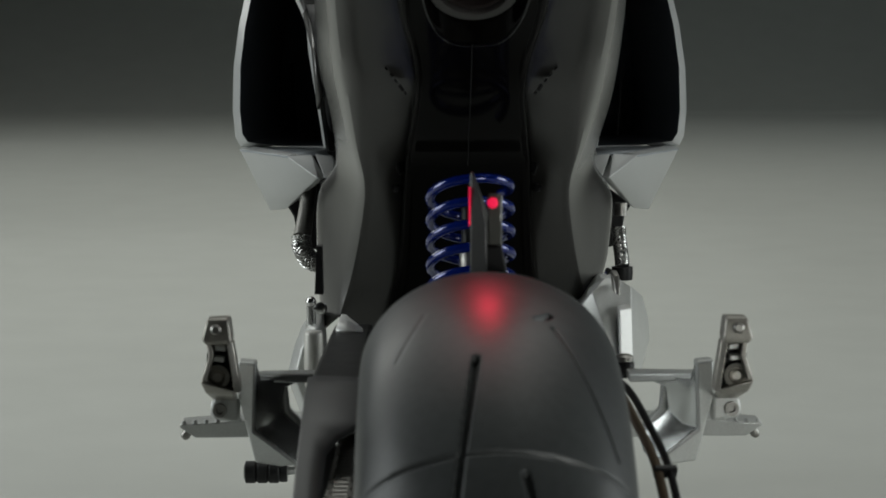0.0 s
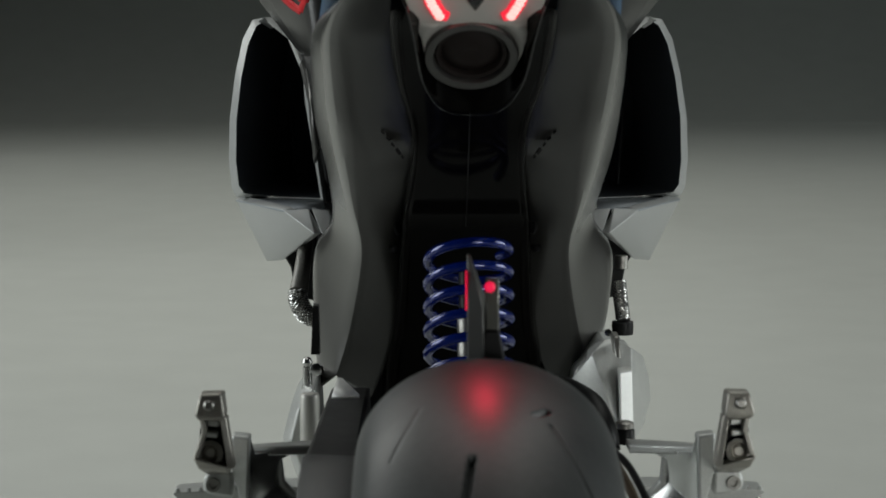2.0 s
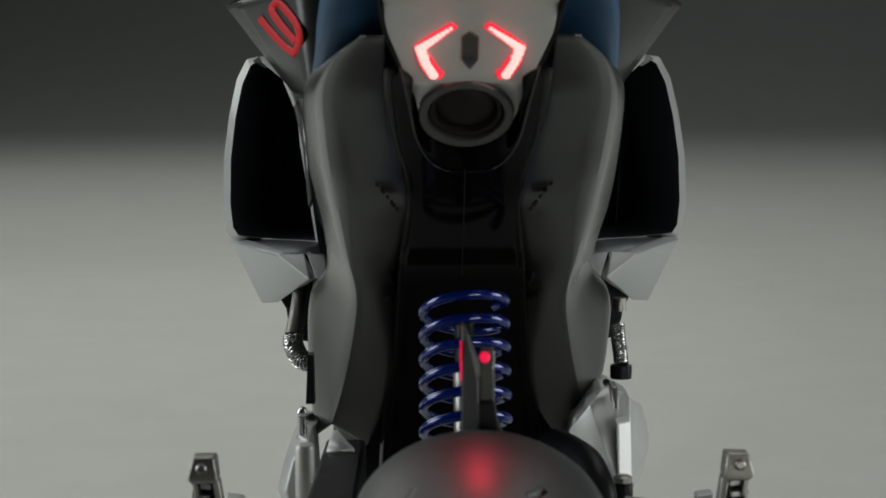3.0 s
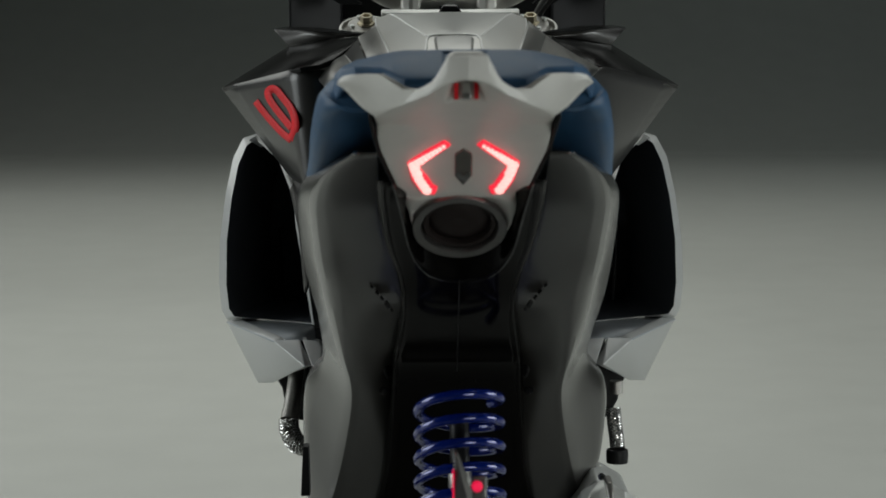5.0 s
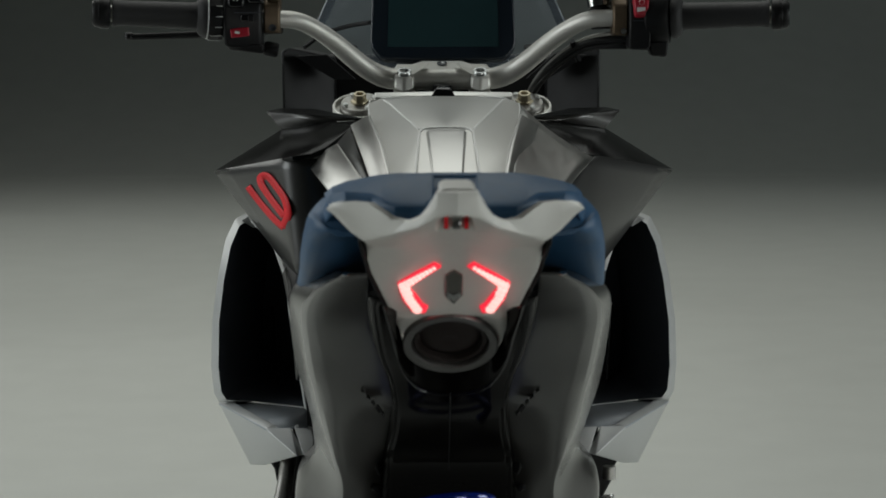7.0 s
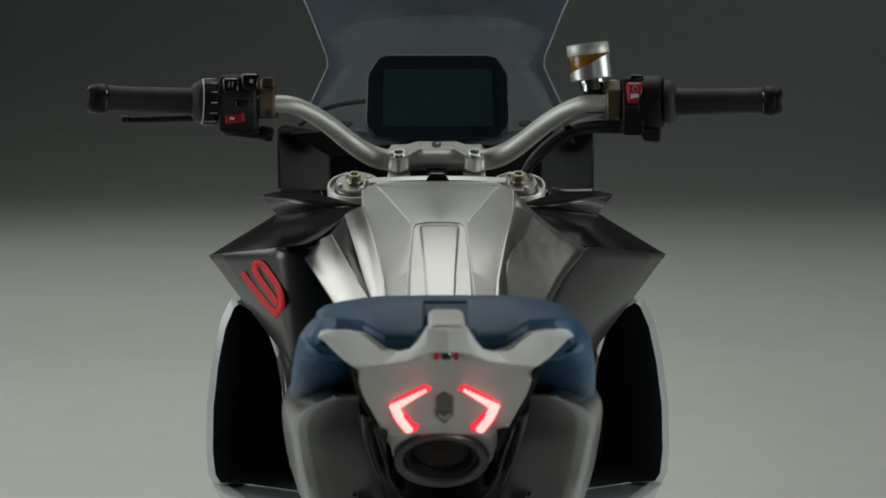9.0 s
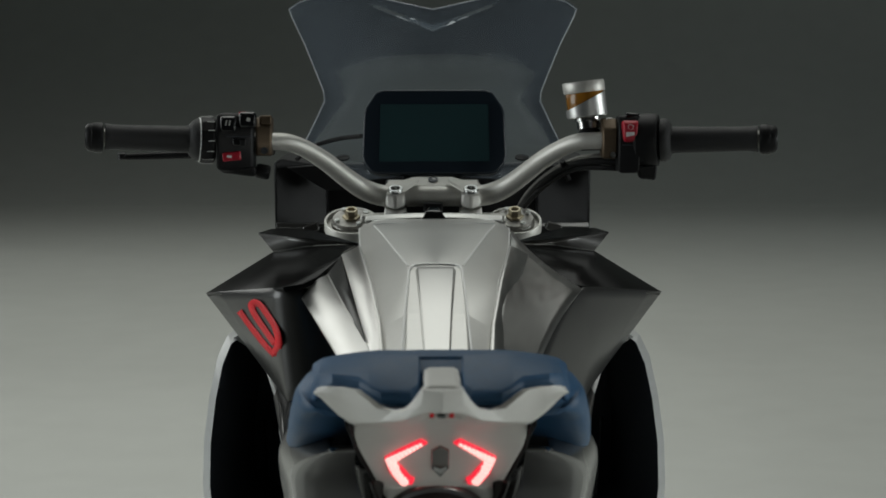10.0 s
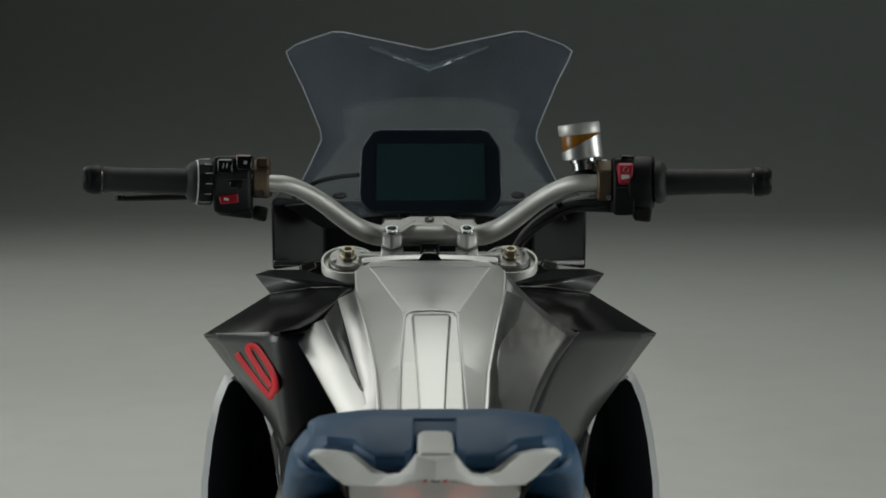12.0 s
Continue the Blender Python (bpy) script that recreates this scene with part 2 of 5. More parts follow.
def part(name, bm, material, parent, label="", bevel=0.0, subsurf=0, solid=0.0, sharp=38, seg=2, facing=(0, -1, 0.3)):
    """Links a bmesh as one mesh object under a thing or a part."""
    bmesh.ops.recalc_face_normals(bm, faces=bm.faces)
    for e in bm.edges:
        e.smooth = not (len(e.link_faces) == 2 and e.calc_face_angle(0) > radians(sharp))
    for f in bm.faces:
        f.smooth = True
    if solid and sum((f.normal * f.calc_area() for f in bm.faces), Vector()).dot(Vector(facing)) < 0:
        bmesh.ops.reverse_faces(bm, faces=bm.faces)
    me = bpy.data.meshes.new(name)
    bm.to_mesh(me)
    bm.free()
    me.materials.append(material)
    ob = new(name, me)
    ob.parent = parent
    if solid:
        s = ob.modifiers.new("thickness", "SOLIDIFY")
        s.thickness, s.offset = solid, -1
    if subsurf:
        s = ob.modifiers.new("rounding", "SUBSURF")
        s.levels = s.render_levels = subsurf
    if bevel:
        b = ob.modifiers.new("edge", "BEVEL")
        b.width, b.segments, b.limit_method, b.angle_limit = bevel, seg, "ANGLE", radians(28)
    if label:
        tagged(ob, label)
    return ob


def both(points, s):
    """The points with x on the side s (-1 or 1)."""
    return [Vector((s * p[0], p[1], p[2])) for p in points]


# ---- the studio ----
def build_studio():
    floor = part("floor", box((0, -2.0, -0.05), (60, 32, 0.1)), STUDIO, None)
    tagged(floor, "smooth pale grey painted studio floor", "floor", kind="structure")
    cove = [(14.0, 0.004)] + [(14.0 + 5.0 * math.sin(a), 5.0 - 5.0 * math.cos(a)) for a in [radians(4.5 * k) for k in range(1, 21)]] + [(19.0, 10.0), (19.2, 10.0), (19.2, -0.1), (14.0, -0.1)]
    wall = part("wall_north", loft([[(x, y, z) for y, z in cove] for x in (-30, 30)]), STUDIO, None)
    tagged(wall, "pale grey studio cove fading into darkness", "wall", kind="structure")
    # Walls and ceiling out of view, added to hold down the bounced light.
    for nm, c, s in (("wall_south", (0, -18.1, 5), (60, 0.2, 10)), ("wall_east", (30.1, 0.5, 5), (0.2, 37, 10)), ("wall_west", (-30.1, 0.5, 5), (0.2, 37, 10))):
        tagged(part(nm, box(c, s), DRAPE, None), "unseen dark grey wall added to close the studio", "wall", kind="structure")
    tagged(part("ceiling", box((0, 0.5, 10.05), (60, 37, 0.1)), DRAPE, None), "unseen dark ceiling added to close the studio", "ceiling", kind="structure")


build_studio()

# ---- the motorcycle ----
bike = new("motorcycle")
tagged(bike, "silver, dark grey and blue concept motorcycle on studio floor", "motorcycle")


# rear wheel
def tyre_mesh(radius, half, drop, grooves):
    """A tyre round the x axis with grooves cut along lines of (across, round) in metres."""
    bm = bmesh.new()
    turns_ = [2 * math.pi * k / 90 for k in range(25, 90)]
    turns_ = ([radians(100) * k / 470 for k in range(470)] if grooves else [radians(100) * k / 30 for k in range(30)]) + turns_
    na, nc = len(turns_), 340 if grooves else 24
    rows = []
    for i in range(na):
        a = turns_[i]
        row = []
        for j in range(nc):
            u = -1 + 2 * j / (nc - 1)
            ang = u * radians(118)
            x = half * math.sin(ang) if abs(ang) < math.pi / 2 else half * math.copysign(1 - 0.18 * (abs(ang) - math.pi / 2), ang)
            r = radius - drop * (1 - math.cos(ang)) - (0.03 * max(0, abs(ang) - math.pi / 2))
            s = half * ang * 0.93
            t = a * radius
            cut = 0.0
            for line, width, depth in grooves:
                for (s0, t0), (s1, t1) in zip(line, line[1:]):
                    dx, dy = s1 - s0, t1 - t0
                    k = max(0, min(1, ((s - s0) * dx + (t - t0) * dy) / (dx * dx + dy * dy)))
                    dist = math.hypot(s - s0 - k * dx, t - t0 - k * dy)
                    if dist < width:
                        cut = max(cut, depth * (1 - (dist / width) ** 2))
            r -= cut
            row.append(bm.verts.new((x, -r * math.sin(a), r * math.cos(a))))
        rows.append(row)
    for i in range(na):
        p, q = rows[i], rows[(i + 1) % na]
        for j in range(nc - 1):
            bm.faces.new((p[j], p[j + 1], q[j + 1], q[j]))
    return bm


def build_wheel(name, y, radius, half, drop, grooves, x):
    rim_r = radius - 0.105
    prof = [(rim_r, -half * 0.8), (rim_r + 0.012, -half * 0.78), (rim_r - 0.02, -half * 0.3), (rim_r - 0.02, half * 0.3), (rim_r + 0.012, half * 0.78), (rim_r, half * 0.8),
            (rim_r - 0.03, half * 0.4), (rim_r - 0.03, -half * 0.4)]
    m = Matrix.Translation((x, y, radius)) @ pose(0, 0, 0, 0, 90, 0)
    rim = lathe(prof + prof[:1], m, 48, caps=False)
    wheel = part(name, rim, BLACK, bike, "black alloy wheel with a wide sport tyre")
    t = tyre_mesh(radius, half, drop, grooves)
    bmesh.ops.translate(t, vec=(x, y, radius), verts=t.verts)
    part("tyre", t, RUBBER, wheel, "worn dark grey rubber sport tyre", sharp=60)
    part("hub", lathe([(0.035, -0.06), (0.045, -0.05), (0.03, 0), (0.045, 0.05), (0.035, 0.06)], m, 24), BLACK, wheel)
    for k in range(5):
        a = 2 * math.pi * k / 5
        d = Vector((0, math.sin(a), math.cos(a)))
        c = Vector((0, y, radius))
        part("spoke", tube([c + d * 0.03, c + d * (rim_r * 0.6), c + d * (rim_r - 0.02)], [0.02, 0.014, 0.016], 10), BLACK, wheel)
    return wheel


GROOVES = [(((-0.0125, 0.152), (-0.0215, 0.226), (-0.0300, 0.30), (-0.036, 0.36)), 0.0030, 0.006),
           (((0.0155, 0.254), (0.0235, 0.30), (0.034, 0.40)), 0.0030, 0.006),
           (((0.040, 0.105), (0.0471, 0.121), (0.0684, 0.175), (0.088, 0.222)), 0.0020, 0.0016),
           (((-0.047, 0.075), (-0.0535, 0.092), (-0.0706, 0.128)), 0.0018, 0.0008),
           (((0.0295, 0.0965), (0.0345, 0.092), (0.0390, 0.085)), 0.0028, 0.005),
           (((-0.13, 0.246), (-0.05, 0.240), (0.0, 0.237), (0.05, 0.240), (0.13, 0.246)), 0.0022, 0.0028)]
for k in (1, 2):
    GROOVES += [(((-0.0125, 0.16 + 0.24 * k), (-0.0215, 0.226 + 0.24 * k), (-0.036, 0.36 + 0.24 * k)), 0.0030, 0.006)]
build_wheel("rear_wheel", 0.0, 0.312, 0.097, 0.076, GROOVES, 0.0)
build_wheel("front_wheel", 1.64, 0.30, 0.06, 0.045, [], 0.0)


# swingarm, chain guard and chain
arm = part("swingarm", loft([both([(xo, y, z), (0.103, y, z), (0.101, y, z - h), (xo - 0.003, y, z - h)], -1) for y, z, h, xo in
                             ((0.66, 0.482, 0.10, 0.145), (0.55, 0.489, 0.10, 0.1455), (0.30, 0.494, 0.055, 0.150), (0.225, 0.495, 0.04, 0.152))]), BLACK, bike,
           "matt black boxed swingarm", bevel=0.004)
part("right_arm", loft([both([(0.135, y, z), (0.10, y, z), (0.10, y, z - 0.06), (0.132, y, z - 0.06)], 1) for y, z in ((0.66, 0.43), (0.3, 0.38), (-0.06, 0.34))]), BLACK, arm, bevel=0.006)
part("pivot_horn", tube(smooth_path([(0.0899, 0.56, 0.4975), (0.1071, 0.52, 0.4965), (0.1179, 0.48, 0.493), (0.1248, 0.45, 0.4796), (0.1284, 0.44, 0.4595)], 4), 0.016, 12), BLACK, arm, "curved black right swingarm root")
part("rear_axle", lathe([(0.012, -0.15), (0.02, -0.148), (0.02, -0.12), (0.012, -0.118), (0.012, 0.118), (0.02, 0.12), (0.02, 0.135), (0.012, 0.137)],
                        Matrix.Translation((0, 0, 0.3155)) @ pose(0, 0, 0, 0, 90, 0), 20), DULLSTEEL, arm)
part("left_arm", loft([both([(0.15, y, z), (0.128, y, z), (0.128, y, z - 0.06), (0.15, y, z - 0.06)], -1) for y, z in ((0.3, 0.44), (-0.06, 0.345))]), BLACK, arm, bevel=0.004)


def guard_bridge():
    """The arched plate over the chain: full width in front, an outer rail behind."""
    rows = []
    for k in range(15):
        f = k / 14
        y = 0.235 - 0.34 * f
        z = 0.503 - 0.045 * f - 0.075 * f * f
        open_ = max(0.0, (f - 0.30) / 0.70)
        inner = 0.097 + 0.031 * min(1.0, (open_ * 5.0) ** 0.5 if open_ > 0 else 0)
        rows.append(both([(0.152, y, z - 0.012), (0.150, y, z), (0.142, y, z + 0.002), (inner + 0.003, y, z), (inner, y, z - 0.003)], -1))
    return sheet(rows)


guard = part("chain_guard", guard_bridge(), GUARD, arm, "satin grey arched chain guard", solid=0.006, bevel=0.0015)


def chain_path(t):
    """The upper run from the sprocket forward, and round the sprocket's back."""
    if t < 0.56:
        return Vector((-0.115, 0.58 - t, 0.425 + 0.02 * (t / 0.56))), Vector((0, -1, 0.036))
    a = (t - 0.56) / 0.13
    return Vector((-0.115, 0.02 - 0.13 * math.sin(a), 0.3155 + 0.1295 * math.cos(a))), Vector((0, -math.cos(a), -math.sin(a)))


chain = part("drive_chain", tube([chain_path(0.0)[0] + Vector((0, 0, -0.004)), chain_path(0.3)[0] + Vector((0, 0, -0.004)), chain_path(0.55)[0] + Vector((0, 0, -0.004))], 0.003, 6), BLACK, bike, "oily steel drive chain")


def link_mesh():
    bm = merge(box((-0.0085, 0, 0), (0.002, 0.0215, 0.0115)), box((0.0085, 0, 0), (0.002, 0.0215, 0.0115)),
               lathe([(0.0042, -0.0105), (0.0042, 0.0105)], pose(0, 0.0079, 0, 0, 90, 0), 8), lathe([(0.0042, -0.0105), (0.0042, 0.0105)], pose(0, -0.0079, 0, 0, 90, 0), 8))
    bmesh.ops.recalc_face_normals(bm, faces=bm.faces)
    me = bpy.data.meshes.new("link")
    bm.to_mesh(me)
    bm.free()
    me.materials.append(DULLSTEEL)
    return me


link = link_mesh()
for k in range(52):
    p, d = chain_path(k * 0.0158)
    ob = new("link", link)
    ob.parent = chain
    turn = d.to_track_quat("Y", "Z").to_matrix().to_4x4()
    ob.matrix_local = Matrix.Translation(p) @ turn @ Matrix.Diagonal((1.0 if k % 2 else 0.82, 1, 1, 1))
part("rear_sprocket", lathe([(0.04, -0.003), (0.124, -0.003), (0.124, 0.003), (0.04, 0.003)], Matrix.Translation((-0.115, 0, 0.3155)) @ pose(0, 0, 0, 0, 90, 0), 44), DULLSTEEL, arm)
part("front_sprocket", lathe([(0.012, -0.003), (0.045, -0.003), (0.045, 0.003), (0.012, 0.003)], Matrix.Translation((-0.115, 0.58, 0.38)) @ pose(0, 0, 0, 0, 90, 0), 24), DULLSTEEL, arm)

# light blade behind the shock
blade = part("rear_blade", loft([[(-0.012, 0.075, 0.60), (0.001, 0.066, 0.60), (0.006, 0.10, 0.60), (-0.011, 0.12, 0.60)],
                                 [(-0.012, 0.075, 0.655), (0.000, 0.066, 0.655), (0.005, 0.10, 0.655), (-0.011, 0.12, 0.655)],
                                 [(-0.012, 0.080, 0.695), (-0.010, 0.078, 0.694), (-0.009, 0.10, 0.693), (-0.011, 0.12, 0.692)]]), GLOSSDARK, bike,
             "slim satin grey blade with a red light", bevel=0.001)
part("reflector", box((0.0075, 0.078, 0.657), (0.011, 0.006, 0.042), (0, 0, 0)), LENS, blade, "dark smoked red reflector", bevel=0.0015)
part("marker_light", lathe([(0.0042, 0), (0.0042, 0.002), (0.003, 0.003)], axis_pose((0.0055, 0.0755, 0.671), (0, -1, 0.1)), 14), MARKER, blade, "glowing red marker light")
part("edge_light", box((-0.0125, 0.078, 0.668), (0.0010, 0.004, 0.030)), MARKER, blade, "glowing red edge strip")
part("foot", loft([[(-0.008, 0.07, 0.600), (0.020, 0.07, 0.600), (0.020, 0.13, 0.600), (-0.008, 0.13, 0.600)], [(0.001, 0.07, 0.638), (0.013, 0.07, 0.638), (0.013, 0.12, 0.638), (0.001, 0.12, 0.638)]]), BLACK, blade, bevel=0.002)
part("stay", tube([(0.004, 0.10, 0.605), (0.01, 0.16, 0.60), (0.03, 0.3, 0.55), (0.06, 0.5, 0.48)], 0.008, 8), BLACK, blade)

# shock absorber
S_TOP, S_LOW = Vector((0.001, 0.622, 0.644)), Vector((0.001, 0.505, 0.404))
axis = (S_LOW - S_TOP).normalized()
sx, sz = Vector((1, 0, 0)), axis.cross(Vector((1, 0, 0))).normalized()
shock = part("shock_absorber", tube([S_TOP + axis * 0.035, S_TOP + axis * 0.10, S_LOW], [0.010, 0.010, 0.010], 16), BLACK, bike, "black shock absorber with a blue coil spring")
turns, spring_path = 11.2, []
for k in range(int(turns * 24) + 1):
    f = k / (turns * 24)
    a = 2 * math.pi * turns * f + 5.6
    spring_path.append(S_TOP + axis * (0.008 + 0.28 * f) + (sx * math.cos(a) + sz * math.sin(a)) * 0.0425)
part("spring", tube(spring_path, 0.0053, 10), BLUE, shock, "gloss blue coil spring")
part("damper_rod", tube([S_TOP + axis * 0.085, S_LOW + axis * 0.02], 0.012, 16), DULLSTEEL, shock, "polished damper body")
part("lower_cup", lathe([(0.02, -0.01), (0.045, -0.008), (0.046, 0.004), (0.02, 0.012)], axis_pose(S_LOW + axis * 0.01, axis), 28), BLACK, shock)


# satin side covers of the tail, hung on three rails from the shoulder down: inner edge, crest and outer edge
EDGE = [(0.071, 0.262, 0.910), (0.073, 0.34, 0.8826), (0.074, 0.41, 0.8536), (0.069, 0.48, 0.812), (0.060, 0.53, 0.780), (0.0554, 0.570, 0.7456), (0.0578, 0.620, 0.717),
        (0.0638, 0.668, 0.684), (0.0692, 0.718, 0.6525), (0.0724, 0.758, 0.589), (0.0774, 0.785, 0.525), (0.0870, 0.80, 0.4835)]
CREST = [(0.0928, 0.262, 0.910), (0.118, 0.31, 0.8905), (0.1325, 0.38, 0.860), (0.1345, 0.46, 0.815), (0.133, 0.51, 0.779), (0.1297, 0.555, 0.7486), (0.1253, 0.605, 0.7096),
         (0.1203, 0.660, 0.6685), (0.1125, 0.710, 0.6228), (0.1209, 0.755, 0.5607), (0.1321, 0.785, 0.5127)]
OUTER = {-1: [(0.0946, 0.31, 0.909), (0.121, 0.39, 0.895), (0.1535, 0.505, 0.866), (0.163, 0.615, 0.825), (0.1650, 0.685, 0.786), (0.1643, 0.725, 0.759), (0.1596, 0.765, 0.727), (0.1542, 0.79, 0.6945), (0.1512, 0.81, 0.643)],
         1: [(0.0946, 0.31, 0.909), (0.121, 0.39, 0.895), (0.1535, 0.505, 0.866), (0.165, 0.615, 0.825), (0.1695, 0.70, 0.785), (0.171, 0.75, 0.755), (0.1695, 0.80, 0.720), (0.162, 0.835, 0.683), (0.153, 0.83, 0.643)]}
COVER_FOOT = {-1: ([(0.1059, 0.825, 0.4361)], [(0.1421, 0.795, 0.4817), (0.1466, 0.8, 0.4689)], [(0.1745, 0.86, 0.6080), (0.1776, 0.86, 0.5545), (0.1743, 0.86, 0.4819), (0.1706, 0.86, 0.4407)]),
              1: ([(0.1122, 0.825, 0.4465)], [(0.1355, 0.795, 0.4951), (0.1174, 0.82, 0.4524)], [(0.177, 0.85, 0.608), (0.1743, 0.85, 0.5553), (0.1647, 0.85, 0.5083), (0.1235, 0.83, 0.4556)])}


def cover_rows(s):
    rails = [smooth_path(r + f, 3) for r, f in zip((EDGE, CREST, OUTER[s]), COVER_FOOT[s])]
    rows = []
    for k, (e, c, o) in enumerate(zip(*rails)):
        low = max(0.0, min(1.0, (k - 19) / 5))
        corner = (e.lerp(c, 0.85) + c * 2 + c.lerp(o, 0.18)) / 4
        row = [e + Vector((0.005, 0.034, -0.003)), e + Vector((0, 0.002, 0)), e.lerp(c, 0.02), e.lerp(c, 0.10), e.lerp(c, 0.4), e.lerp(c, 0.82), corner.lerp(c, low)]
        for f in (0.18, 0.45, 0.75, 1.0):
            hollow = (0.006 if s > 0 else 0) * math.sin(math.pi * min(1.0, f / 0.75)) * low - 0.010 * math.sin(math.pi * f) * (1 - low)
            row.append(c.lerp(o, f) + Vector((0, hollow, 0)))
        rows.append(both(row + [o + Vector((-0.002, 0.10, 0))], s))
    return rows


for s in (-1, 1):
    cover = part("tail_side_cover", sheet(cover_rows(s)), SATIN, bike, "satin dark grey painted tail side cover", subsurf=1, solid=0.004)
    part("screw", lathe([(0.0028, 0), (0.0028, 0.001), (0.0018, 0.0015)], axis_pose((s * 0.090, 0.258, 0.9115), (0, -0.5, 0.8)), 12), STEEL, cover)
    for f, w, h in ((0.0, 0.0040, 0.0014), (0.27, 0.0044, 0.0017), (0.5, 0.0044, 0.0020), (0.78, 0.0070, 0.0034), (1.0, 0.0036, 0.0022)):
        c = Vector((s * 0.0855, 0.547, 0.7612)).lerp(Vector((s * 0.0664, 0.559, 0.7362)), f)
        part("vent_slot", box(c, (w, 0.012, h), (0, -s * (38 + 22 * f), 0)), BLACK, cover, bevel=0.0004)
    # Tapered pale tube that puts the lip's reflection into its colour.
    part("edge_lip", tube(smooth_path(both([(x - 0.0008, y - 0.001, z) for x, y, z in EDGE[2:6]], s), 5), [0.0004, 0.0004, 0.0006, 0.0010, 0.0014] + [0.0020] * 7 + [0.0014, 0.0008, 0.0005, 0.0004], 8), LIPSHEEN, cover, "inner lip made pale to show its sheen")
    part("edge_clip", lathe([(0.0035, -0.004), (0.0055, 0.0), (0.0045, 0.002)], axis_pose((s * 0.0737, 0.713, 0.651), (-s * 0.8, -1, 0)) @ Matrix.Diagonal((1, 2.2, 1, 1)), 12), BLACK, cover, "black edge clip")
    part("rivet", lathe([(0.0045, -0.004), (0.0045, 0.002), (0.003, 0.003)], axis_pose((s * 0.0775, 0.722, 0.624), (-s * 0.8, -1, 0)), 12), BLACK, cover)


# dark tunnel between the side covers: a glossy box section whose edges lie behind theirs
TUNNEL = (0.32, 0.38, 0.455, 0.505, 0.550, 0.592, 0.640, 0.685, 0.73, 0.76, 0.775, 0.79)


def tunnel():
    mid = smooth_path([(0, y, e[2]) for y, e in zip(TUNNEL, EDGE[1:] + [(0, 0, 0.40)])], 3)
    rows = []
    for m, e in zip(mid, smooth_path(EDGE[1:] + [(0.094, 0.825, 0.40)], 3)):
        e = e + Vector((0.005, 0.030, 0))
        rows.append([Vector((u * e.x, m.y + (e.y - m.y) * k, e.z)) for u, k in ((-1, 1), (-0.95, 0.25), (-0.91, 0.04), (-0.85, 0), (-0.4, 0), (0.4, 0), (0.85, 0), (0.91, 0.04), (0.95, 0.25), (1, 1))])
    return sheet(rows)


fender = part("inner_fender", tunnel(), FENDER, bike, "gloss black inner fender under the tail", subsurf=1, solid=0.004)
part("seam", tube(smooth_path([(0, y - 0.002, e[2]) for y, e in zip(TUNNEL[2:8], EDGE[3:9])], 4), 0.0006, 6), BLACK, fender)
for x, y, z in ((0.0165, 0.3835, 0.7955), (0.0, 0.388, 0.7915)):
    part("screw", lathe([(0.0022, 0), (0.0022, 0.002), (0.001, 0.003)], axis_pose((x, y, z), (0, -0.6, -0.75)), 12), STEEL, fender)

# tail cowl
EX = axis_pose((-0.0025, 0.3305, 0.8415), (0, -0.707, -0.707)) @ Matrix.Diagonal((1.045, 1.045, 1, 1))
if (EX.to_3x3() @ Vector((0, 1, 0))).z < 0:
    EX = EX @ pose(0, 0, 0, 0, 0, 180)
COWL = ((0.989, 0.0185, 0.136, 0.144), (0.982, 0.021, 0.120, 0.134), (0.975, 0.030, 0.110, 0.136), (0.967, 0.048, 0.104, 0.150), (0.960, 0.074, 0.126, 0.172), (0.950, 0.077, 0.158, 0.192),
        (0.943, 0.075, 0.188, 0.208), (0.925, 0.0725, 0.251, 0.252), (0.912, 0.0700, 0.265, 0.264), (0.885, 0.0585, 0.290, 0.290), (0.870, 0.0525, 0.303, 0.304))


def cowl_y(z):
    for (z0, _, y0, _), (z1, _, y1, _) in zip(COWL, COWL[1:]):
        if z0 >= z >= z1:
            return y0 + (y1 - y0) * (z0 - z) / (z0 - z1)
    return 0.3


# the cowl's upper edge (across, depth, height) out along the crest, the notch and the grip wing, and the brow under it
COWL_TOP = ((0, 0.0665, 0.9945), (0.008, 0.0705, 0.9945), (0.0148, 0.075, 0.9945), (0.0175, 0.088, 0.990), (0.0225, 0.100, 0.981), (0.0280, 0.115, 0.973), (0.0385, 0.130, 0.9685), (0.050, 0.140, 0.9685), (0.0588, 0.148, 0.9744),
            (0.068, 0.158, 0.9797), (0.082, 0.172, 0.9795), (0.0905, 0.180, 0.979), (0.0970, 0.187, 0.9775), (0.1022, 0.196, 0.9725))
COWL_BROW = ((0, 0.0735, 0.977), (0.008, 0.081, 0.976), (0.0165, 0.090, 0.9735), (0.024, 0.100, 0.969), (0.031, 0.112, 0.9645), (0.040, 0.130, 0.9605), (0.050, 0.150, 0.956), (0.059, 0.170, 0.952), (0.067, 0.188, 0.948),
             (0.0735, 0.203, 0.945), (0.083, 0.203, 0.952), (0.0905, 0.200, 0.960), (0.097, 0.198, 0.967), (0.1024, 0.199, 0.9705))


